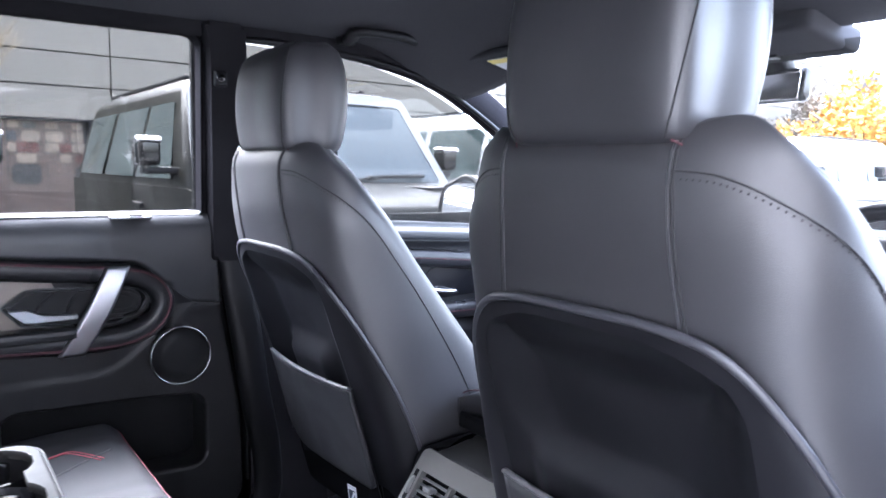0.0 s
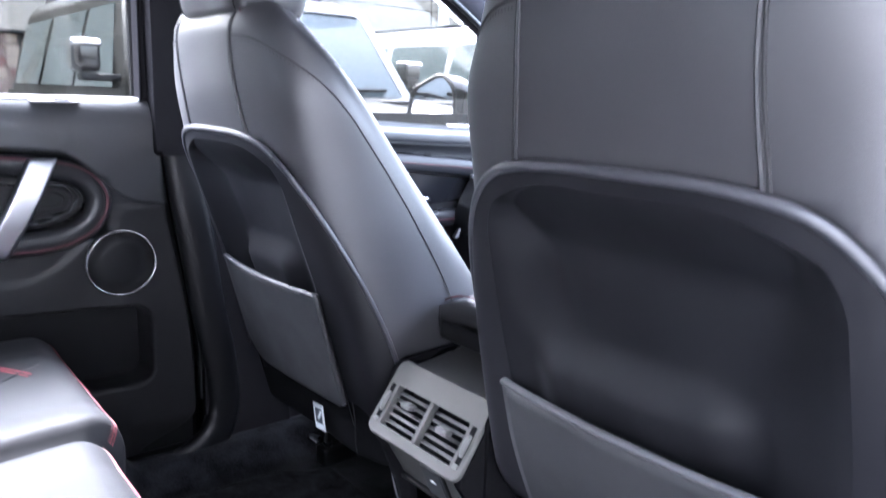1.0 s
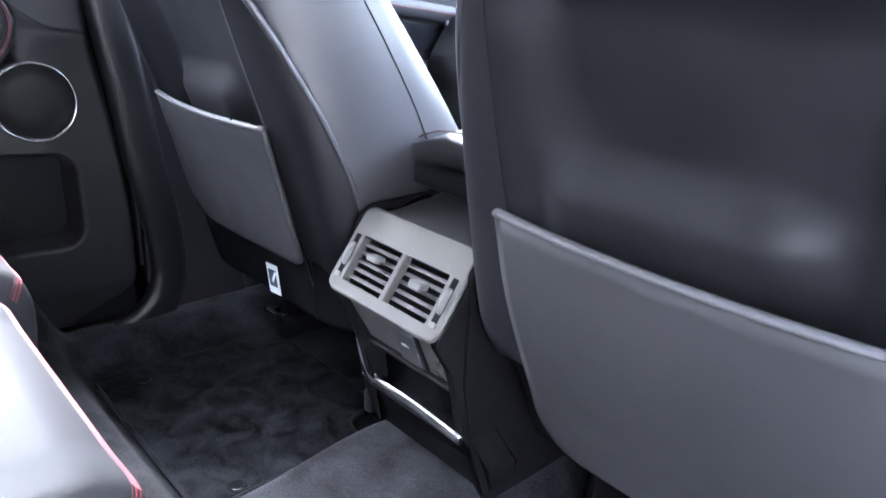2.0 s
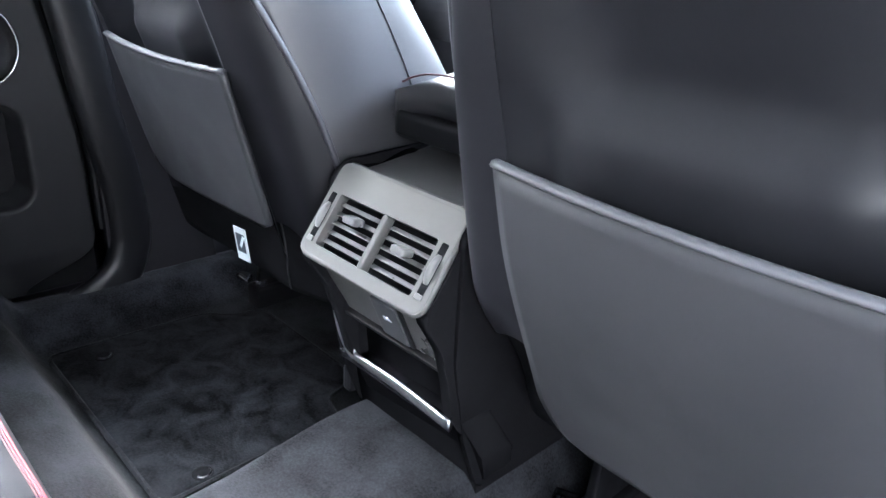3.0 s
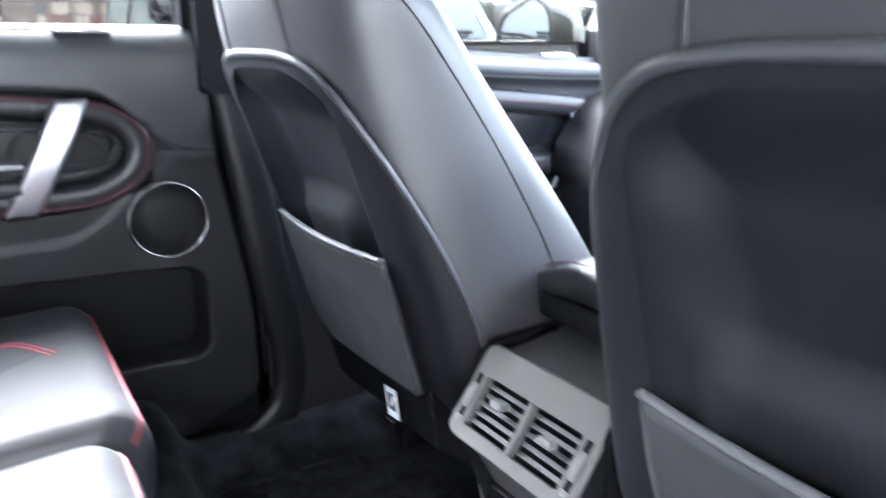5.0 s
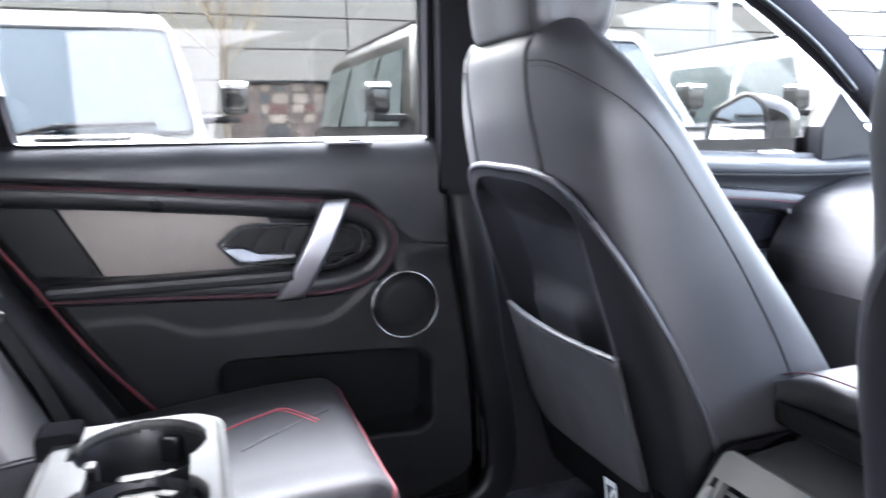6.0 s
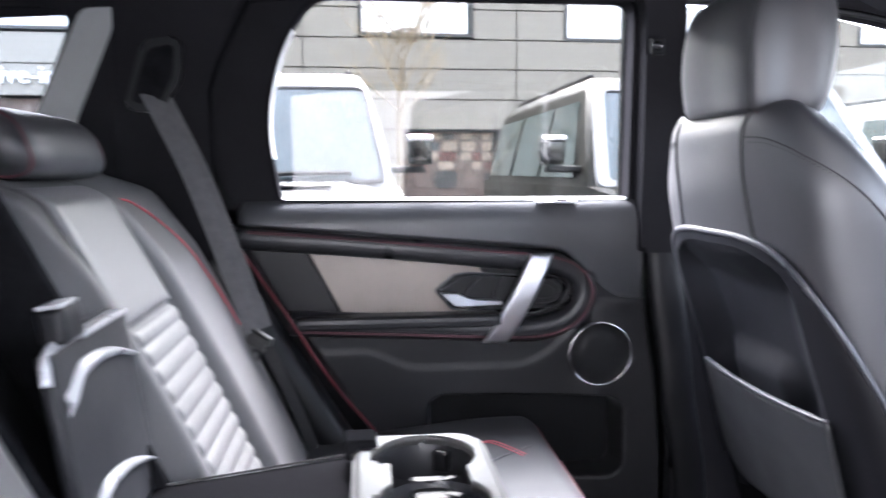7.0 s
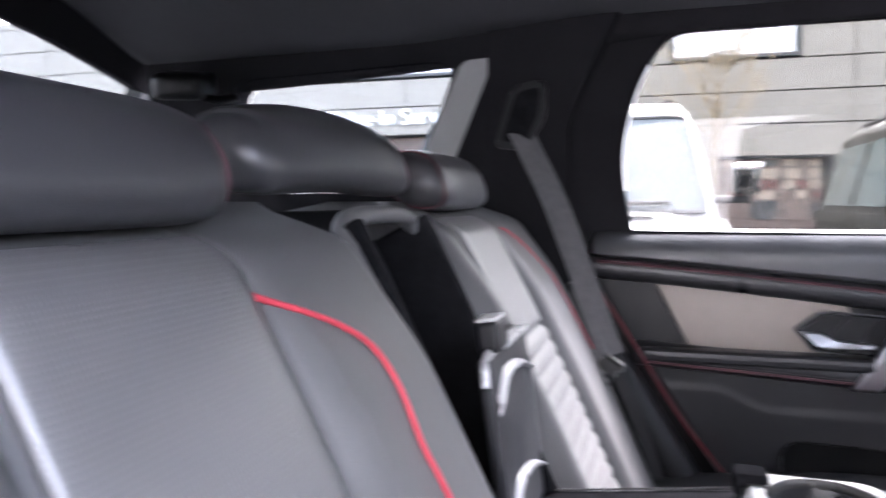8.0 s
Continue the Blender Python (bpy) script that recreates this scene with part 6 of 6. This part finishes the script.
def far_building():
    b = thing("showroom_building", "large pale grey panel-clad showroom building with upper windows", "building", at=(-13.2, 3, 0))
    X = -13.0
    part("wall", rbox(-21.0, X - 0.40, -26, 34, 0, 5.6, 0), JOINT, b, "dark wall behind the cladding")
    rows = [0.0, 0.44, 0.98, 1.54, 2.09, 2.647, 3.209, 3.755, 4.30, 4.86, 5.42, 5.6]
    wins = [(0.33, 2.46, 3.80, 5.40), (4.20, 7.6, 3.76, 5.40), (-6.9, -3.4, 3.80, 5.4), (10.2, 13.6, 3.76, 5.4), (16.2, 19.6, 3.76, 5.4)]
    dark = [(1.055, 3.03, 0.0, 2.12), (-6.8, -2.9, 0.0, 2.62)]
    shared = {}
    for j in range(len(rows) - 1):
        cuts = [-25.6, -21.6, -17.6, -13.6, -9.6, -5.6 + 0.9, -0.69, 3.29, 7.27, 11.35, 15.3, 19.3, 23.3, 27.3, 31.3]
        for a, c in zip(cuts, cuts[1:]):
            pieces = [(a, c)]
            for (w0, w1, h0, h1) in wins + dark:
                if rows[j + 1] > h0 + 0.05 and rows[j] < h1 - 0.05:
                    nxt = []
                    for p0, p1 in pieces:
                        if w1 <= p0 or w0 >= p1:
                            nxt.append((p0, p1))
                        else:
                            if w0 > p0:
                                nxt.append((p0, w0))
                            if w1 < p1:
                                nxt.append((w1, p1))
                    pieces = nxt
            for p0, p1 in pieces:
                if p1 - p0 < 0.05:
                    continue
                key = (round(p1 - p0, 3), round(rows[j + 1] - rows[j], 3))
                if key not in shared:
                    me = bpy.data.meshes.new("panel")
                    bm = rbox(-0.02, 0.02, 0.011, p1 - p0 - 0.011, 0.011, rows[j + 1] - rows[j] - 0.011, 0.005, 1)
                    bm.to_mesh(me)
                    bm.free()
                    me.materials.append(CLAD)
                    shared[key] = me
                ob = new("panel", shared[key])
                ob.location = (X - 0.012, p0, rows[j])
                ob.parent = b
                ob.matrix_parent_inverse = Matrix.Translation(-b.location)
    for w0, w1, h0, h1 in wins:
        w = part("window", rbox(X - 0.08, X - 0.06, w0, w1, h0, h1, 0), CAR_GLASS, b, "large upper window with pale blinds")
        part("window_frame", frame_prism([(w0, h0), (w0, h1), (w1, h1), (w1, h0)], [(w0 + 0.06, h0 + 0.06), (w0 + 0.06, h1 - 0.06), (w1 - 0.06, h1 - 0.06), (w1 - 0.06, h0 + 0.06)], "x", X - 0.06, X + 0.01), JOINT, w, "", False)
        part("blind", rbox(X - 0.058, X - 0.05, w0 + 0.06, w1 - 0.10, h0 + 0.06, h1 - 0.06, 0), SIGN, w, "pale blind")
    # sectional door in its dark opening
    y0, y1, h1 = 1.055, 3.03, 2.12
    sh = part("sectional_door", rbox(X - 0.24, X - 0.20, y0, y1, 0, h1, 0), JOINT, b, "sectional door with a brown patchwork film")
    part("door_surround", frame_prism([(y0 - 0.02, -0.02), (y0 - 0.02, h1 + 0.02), (y1 + 0.02, h1 + 0.02), (y1 + 0.02, -0.02)], [(y0 + 0.05, 0.0), (y0 + 0.05, h1 - 0.06), (y1 - 0.12, h1 - 0.06), (y1 - 0.12, 0.0)], "x", X - 0.2, X + 0.004), BLACK, sh, "", False)
    for r in range(5):
        for k in range(3):
            a0, a1 = y0 + 0.06 + 0.585 * k, y0 + 0.63 + 0.585 * k
            z1 = h1 - 0.07 - 0.405 * r

            def wave(u, v, s=r * 3 + k):
                return (X - 0.19 + 0.012 * noise.noise((u * 2.3 + s * 4.1, v * 1.9, 0.5)), a0 + (a1 - a0) * u, z1 - 0.395 * (1 - v))

            part("door_pane", sheet(wave, 14, 12), MURAL[1], sh, "", True)
    # printed film on the door: rows of sand, grey and rust coloured patches
    for row in ((1.98, ((0.37, 0.28, 0.12, 2), (0.73, 0.17, 0.12, 2), (0.97, 0.19, 0.11, 3), (1.31, 0.20, 0.12, 2), (1.70, 0.17, 0.13, 2))),
                (1.79, ((0.70, 0.16, 0.16, 3), (0.985, 0.28, 0.18, 2), (1.345, 0.28, 0.18, 2), (1.70, 0.20, 0.18, 2))),
                (1.60, ((0.42, 0.24, 0.15, 1), (0.70, 0.13, 0.16, 2), (0.93, 0.34, 0.18, 4), (1.30, 0.22, 0.15, 2), (1.50, 0.20, 0.15, 4), (1.72, 0.22, 0.16, 2))),
                (1.42, ((0.40, 0.26, 0.15, 4), (0.91, 0.30, 0.16, 2), (1.21, 0.20, 0.16, 1), (1.505, 0.18, 0.15, 2), (1.74, 0.16, 0.12, 4))),
                (1.15, ((0.45, 0.34, 0.28, 1), (0.91, 0.44, 0.34, 0), (0.93, 0.22, 0.16, 4), (1.43, 0.36, 0.34, 1), (1.44, 0.16, 0.20, 2), (1.74, 0.18, 0.26, 0)))):
        for n_, (cy_, w_, h_, kind_) in enumerate(row[1]):
            q = rounded([(y0 + cy_ - w_ / 2, row[0] - h_ / 2), (y0 + cy_ - w_ / 2, row[0] + h_ / 2), (y0 + cy_ + w_ / 2, row[0] + h_ / 2), (y0 + cy_ + w_ / 2, row[0] - h_ / 2)], 0.32 * min(w_, h_), 4)
            part("patch", prism(q, "x", X - 0.176, X - 0.170 + 0.004 * (n_ % 2)), MURAL[kind_], sh, "", False)
    part("yellow_tab", rbox(X - 0.18, X - 0.17, 2.08, 2.20, 0.32, 0.38, 0.002), YELLOW, sh)
    # service entrance with its lettering above
    part("service_door", rbox(X - 0.30, X - 0.25, -6.8, -2.9, 0, 2.62, 0), MURAL[1], b, "brown service bay door")
    part("pier", rbox(X - 0.02, X + 0.12, 11.55, 11.80, 0, 5.6, 0.02), SIGN, b, "white post in front of the wall")
    f = bpy.data.curves.new("sign_text", "FONT")
    f.body, f.size, f.extrude, f.align_x = "Drive-in Service", 0.45, 0.03, "LEFT"
    t = new("lettering", f)
    t.matrix_world = Matrix.Translation((X + 0.05, -6.42, 2.86)) @ Matrix(((0, 0, 1, 0), (1, 0, 0, 0), (0, 1, 0, 0), (0, 0, 0, 1)))
    f.materials.append(SIGN)
    bpy.context.view_layer.update()
    me = bpy.data.meshes.new_from_object(t.evaluated_get(bpy.context.evaluated_depsgraph_get()))
    me.transform(t.matrix_world)
    bpy.data.objects.remove(t)
    lt = new("lettering", me)
    lt.parent = b
    lt.matrix_parent_inverse = Matrix.Translation(-b.location)
    lt["label"] = "white raised lettering"
    return b


far_building()


def off_roader(m, paint, label, roof_paint=None):
    """A boxy off-roader facing its own +x, standing on the ground, about 4.8 m long."""
    c = thing("off_roader", label, "car", "parked off-roaders", at=(0, 0, 0))
    roof_paint = roof_paint or paint
    W = 0.97
    # lower body with wheel arches
    side = rounded([(-2.35, 0.45), (-2.38, 1.22), (1.05, 1.22), (2.10, 1.13), (2.28, 1.02), (2.30, 0.45), (1.92, 0.40), (1.80, 0.78), (1.15, 0.78), (1.02, 0.40), (-1.02, 0.40), (-1.12, 0.78), (-1.78, 0.78), (-1.90, 0.42)], 0.06, 4)
    part("body", prism(side, "y", -W, W), paint, c, "painted lower body", "auto")
    part("bonnet", sheet(lambda u, v: (0.98 + 1.22 * u, -0.86 + 1.72 * v, 1.222 - 0.08 * u * u + 0.035 * min(smooth01(0.0, 0.14, v), smooth01(1, 0.86, v)) * smooth01(1.0, 0.85, u)), 16, 24, thick=(0, 0, -0.05)), paint, c, "sculpted bonnet", True)
    part("bonnet_panel", rbox(1.25, 1.75, -0.62, -0.28, 1.235, 1.247, 0.004), BLACK, c)
    part("bonnet_panel", rbox(1.25, 1.75, 0.28, 0.62, 1.235, 1.247, 0.004), BLACK, c)
    # cabin: tapered upwards
    bm = bmesh.new()
    sec = [(0.0, W - 0.02, 1.04, -2.33), (0.35, W - 0.09, 0.80, -2.30), (0.62, W - 0.17, 0.56, -2.22), (0.70, W - 0.22, 0.42, -2.15), (0.735, W - 0.36, 0.10, -1.95)]
    rings = []
    for h, w, xf, xr in sec:
        pl = rounded([(xf, -w), (xf, w), (xr, w), (xr, -w)], 0.10, 4)
        rings.append([bm.verts.new((x, y, 1.21 + h)) for x, y in pl])
    n = len(rings[0])
    for a, b in zip(rings, rings[1:]):
        for i in range(n):
            bm.faces.new((a[i], a[(i + 1) % n], b[(i + 1) % n], b[i]))
    bm.faces.new(rings[-1])
    part("cabin", bm, paint, c, "painted roof and pillars", "auto")
    # windscreen and frame, set just proud of the cabin's front
    sl = math.degrees(math.atan2(0.48, 0.62))
    scr = pose(0.838, 0, 1.525, 0, -sl, 0)
    if roof_paint is not paint:
        part("screen_frame", frame_prism(rounded([(-0.92, -0.40), (-0.80, 0.44), (0.80, 0.44), (0.92, -0.40)], 0.08, 3), rounded([(-0.84, -0.35), (-0.74, 0.35), (0.74, 0.35), (0.84, -0.35)], 0.05, 3), "x", -0.03, 0.012), roof_paint, c, "pale windscreen surround", False).data.transform(scr)
    w = part("windscreen", prism(rounded([(-0.885, -0.345), (-0.775, 0.345), (0.775, 0.345), (0.885, -0.345)], 0.05, 3), "x", -0.006, 0.006), SCREEN, c, "flat windscreen full of sky", False)
    w.data.transform(scr)
    part("windscreen_seal", frame_prism(rounded([(-0.89, -0.355), (-0.78, 0.355), (0.78, 0.355), (0.89, -0.355)], 0.05, 3), rounded([(-0.87, -0.335), (-0.762, 0.335), (0.762, 0.335), (0.87, -0.335)], 0.05, 3), "x", -0.004, 0.010), BLACK, w, "", False).data.transform(scr)
    for y0, dy in ((-0.55, 0.62), (0.10, 0.60)):
        wp = part("wiper", tube(spline([scr @ Vector((0.03, y0, -0.36)), scr @ Vector((0.03, y0 + 0.3 * dy, -0.315)), scr @ Vector((0.028, y0 + dy, -0.30))], 4), 0.014, 6), BLACK, c, "black wiper")
        part("wiper_hub", lathe([(0.001, 0.03), (0.03, 0.025), (0.035, 0.0)], scr @ Vector((0.03, y0 + 0.28 * dy, -0.335)), 12), BLACK, wp, "", True)
    # side glass, four a side
    for sg in (-1, 1):
        for x0, x1 in ((-0.12, 0.72), (-1.10, -0.20), (-2.10, -1.20)):
            hi = 0.55
            q = bmesh.new()
            xs = [(x0, 0.06), (x0, hi), (min(x1, 0.42) if x1 > 0.5 else x1, hi), (x1, 0.06)]
            for off in (0.0, 0.012):
                q.faces.new([q.verts.new((x, sg * (W - 0.012 - 0.165 * (h / 0.62) * 0.97 + 0.006 + off * 0.6), 1.21 + h)) for x, h in (xs if sg > 0 else xs[::-1])])
            part("side_window", q, CAR_GLASS, c, "tinted side window", False)
        part("door_handle", rbox(-0.05, 0.16, sg * (W + 0.0), sg * (W + 0.03), 1.06, 1.10, 0.01), BLACK, c)
        part("door_gap", rbox(-0.165, -0.155, sg * (W - 0.01), sg * (W + 0.003), 0.50, 1.2, 0), BLACK, c)
        mr = part("side_mirror", rbox(0.68, 0.83, sg * (W + 0.06), sg * (W + 0.20), 1.345, 1.515, 0.04, 4), PIANO, c, "black mirror with a bright cap", True)
        part("mirror_cap", rbox(0.70, 0.838, sg * (W + 0.055), sg * (W + 0.205), 1.48, 1.522, 0.02, 3), CHROME, mr, "bright mirror cap", True)
        part("mirror_arm", rbox(0.70, 0.80, sg * (W - 0.06), sg * (W + 0.16), 1.30, 1.342, 0.015, 3), BLACK, mr)
        part("vent", rbox(1.12, 1.34, sg * (W + 0.0), sg * (W + 0.006), 1.02, 1.12, 0.003), BLACK, c)
        part("headlamp", lathe([(0.001, 0.02), (0.09, 0.015), (0.11, 0.0)], (2.285, sg * 0.72, 0.95), 20, "x"), CHROME, c, "round headlamp", True)
        for wx in (1.47, -1.45):
            ty = part("wheel", lathe([(0.10, -0.12), (0.36, -0.12), (0.395, -0.09), (0.395, 0.09), (0.36, 0.12), (0.10, 0.12)], (wx, sg * 0.84, 0.395), 28, "y"), RUBBER, c, "", True)
            part("rim", lathe([(0.02, 0.125 * sg), (0.24, 0.128 * sg), (0.26, 0.10 * sg)], (wx, sg * 0.84, 0.395), 20, "y"), SILVER, ty, "", True)
        part("roof_rail", rbox(-2.0, 0.2, sg * 0.66, sg * 0.70, 1.935, 1.965, 0.01), BLACK, c)
    part("grille", rbox(2.27, 2.31, -0.55, 0.55, 0.78, 1.0, 0.01), BLACK, c)
    part("bumper", rbox(2.10, 2.40, -0.95, 0.95, 0.42, 0.70, 0.05, 3), BLACK, c, "", True)
    c.matrix_world = m
    return c


# noses point at the car's near side (+x)
off_roader(pose(-4.40, -0.42, 0), WHITE_PAINT, "white boxy off-roader parked nose towards the car")
off_roader(pose(-4.40, 2.58, 0), DARK_PAINT, "dark green-black boxy off-roader with a pale windscreen frame", WHITE_PAINT)
off_roader(pose(-4.45, 5.75, 0), WHITE_PAINT, "white boxy off-roader with long tinted side windows")
off_roader(pose(-2.2, 11.2, 0, 0, 0, -90), WHITE_PAINT, "white off-roader parked beyond the bonnet")
off_roader(pose(-5.4, 11.6, 0, 0, 0, -90), WHITE_PAINT, "white off-roader parked beside another beyond the bonnet")


def bare_tree():
    t = thing("bare_tree", "bare young tree with pale bark and a bird's nest", "tree", at=(-10.5, 1.05, 0))
    rng = random.Random(11)
    X, Y = -10.5, 0.93
    part("trunk", sweep(spline([(X, Y, 0), (X, Y + 0.01, 1.2), (X, Y + 0.02, 2.2), (X - 0.02, Y + 0.06, 3.0)], 5), oval(0.055, 0.055, 9)), BARK, t, "", True)
    bm = bmesh.new()

    def branch(p, d, length, r, depth):
        pts = [p]
        q = Vector(p)
        for k in range(4):
            d = (d + Vector((rng.uniform(-0.12, 0.12), rng.uniform(-0.12, 0.12), rng.uniform(-0.02, 0.12)))).normalized()
            q = q + d * length / 4
            pts.append(q.copy())
        sweep(pts, oval(r, r, 5), None, False, bm)
        if depth:
            for k in range(3):
                i = rng.choice((1, 2, 3, 4))
                a = Vector((rng.uniform(-1, 1), rng.uniform(-1, 1), rng.uniform(0.1, 0.8)))
                branch(pts[i], (d + a * 0.8).normalized(), length * rng.uniform(0.5, 0.75), r * 0.62, depth - 1)

    for k in range(13):
        a = 2.4 * k
        branch(Vector((X, Y + 0.02, 2.0 + 0.10 * k)), Vector((math.cos(a) * 0.6, math.sin(a) * 0.75, 0.75)).normalized(), rng.uniform(0.75, 1.15), 0.012, 3)
    part("branches", bm, TWIG, t, "", True)
    nest = bmesh.new()
    for k in range(160):
        a, b = rng.uniform(0, 6.28), rng.uniform(-1, 1)
        c = Vector((X, Y + 0.12, 3.35)) + Vector((0.14 * math.cos(a), 0.14 * math.sin(a), 0.09 * b))
        e = Vector((rng.uniform(-1, 1), rng.uniform(-1, 1), rng.uniform(-0.4, 0.4))) * 0.09
        sweep([c - e, c + e], oval(0.006, 0.006, 4), None, False, nest)
    part("nest", nest, BARK, t, "twiggy bird's nest", True)
    return t


bare_tree()


def leafy_tree(name, x, y, h, r, mat, seed, label):
    t = thing(name, label, "tree", at=(x, y, 0))
    rng = random.Random(seed)
    tr = bmesh.new()
    sweep(spline([(x, y, 0), (x + 0.1, y, h * 0.4), (x, y, h * 0.75)], 4), oval(0.16, 0.16, 8), None, False, tr)
    for k in range(9):
        a = 2.4 * k
        z = h * (0.35 + 0.04 * k)
        sweep([Vector((x, y, z)), Vector((x + r * 0.4 * math.cos(a), y + r * 0.4 * math.sin(a), z + h * 0.15)), Vector((x + r * 0.8 * math.cos(a), y + r * 0.8 * math.sin(a), z + h * 0.25))], oval(0.05, 0.05, 6), None, False, tr)
    part("trunk", tr, BARK, t, "", True)
    vs, fs = [], []
    clumps = [(Vector((x, y, h * 0.66)) + Vector((rng.gauss(0, r * 0.45), rng.gauss(0, r * 0.45), rng.gauss(0, h * 0.15))), rng.uniform(0.25, 0.5) * r) for k in range(34)]
    for c, cr in clumps:
        for k in range(170):
            d = Vector((rng.gauss(0, 1), rng.gauss(0, 1), rng.gauss(0, 1))).normalized() * cr * rng.uniform(0.5, 1.05)
            p = c + d
            a = Vector((rng.gauss(0, 1), rng.gauss(0, 1), rng.gauss(0, 1))).normalized()
            b = a.orthogonal().normalized()
            s = rng.uniform(0.06, 0.13)
            i = len(vs)
            vs += [p - a * s, p + b * s * 0.6, p + a * s, p - b * s * 0.6]
            fs.append((i, i + 1, i + 2, i + 3))
    me = bpy.data.meshes.new("crown")
    me.from_pydata(vs, [], fs)
    me.materials.append(mat)
    cr = new("crown", me)
    cr.parent = t
    cr.matrix_parent_inverse = Matrix.Translation(-t.location)
    return t


leafy_tree("autumn_tree", -9.9, 24.0, 3.7, 1.7, LEAF, 3, "yellow-orange autumn tree beyond the parked cars")
leafy_tree("pale_tree", -11.6, 25.0, 3.7, 1.3, LEAF_PALE, 5, "pale leafless-looking tree in the hazy distance")
leafy_tree("pale_tree", -11.2, 31.0, 4.3, 1.8, LEAF_PALE, 9, "pale bare tree in the hazy distance")

# plain unseen wall on the yard's far side, added to block sky light
structure("wall_light_block", rbox(2.6, 2.9, -20, 1.8, 0, 4.4, 0.02), BLOCK_WALL, "unseen plain grey wall added to block sky light", "wall")
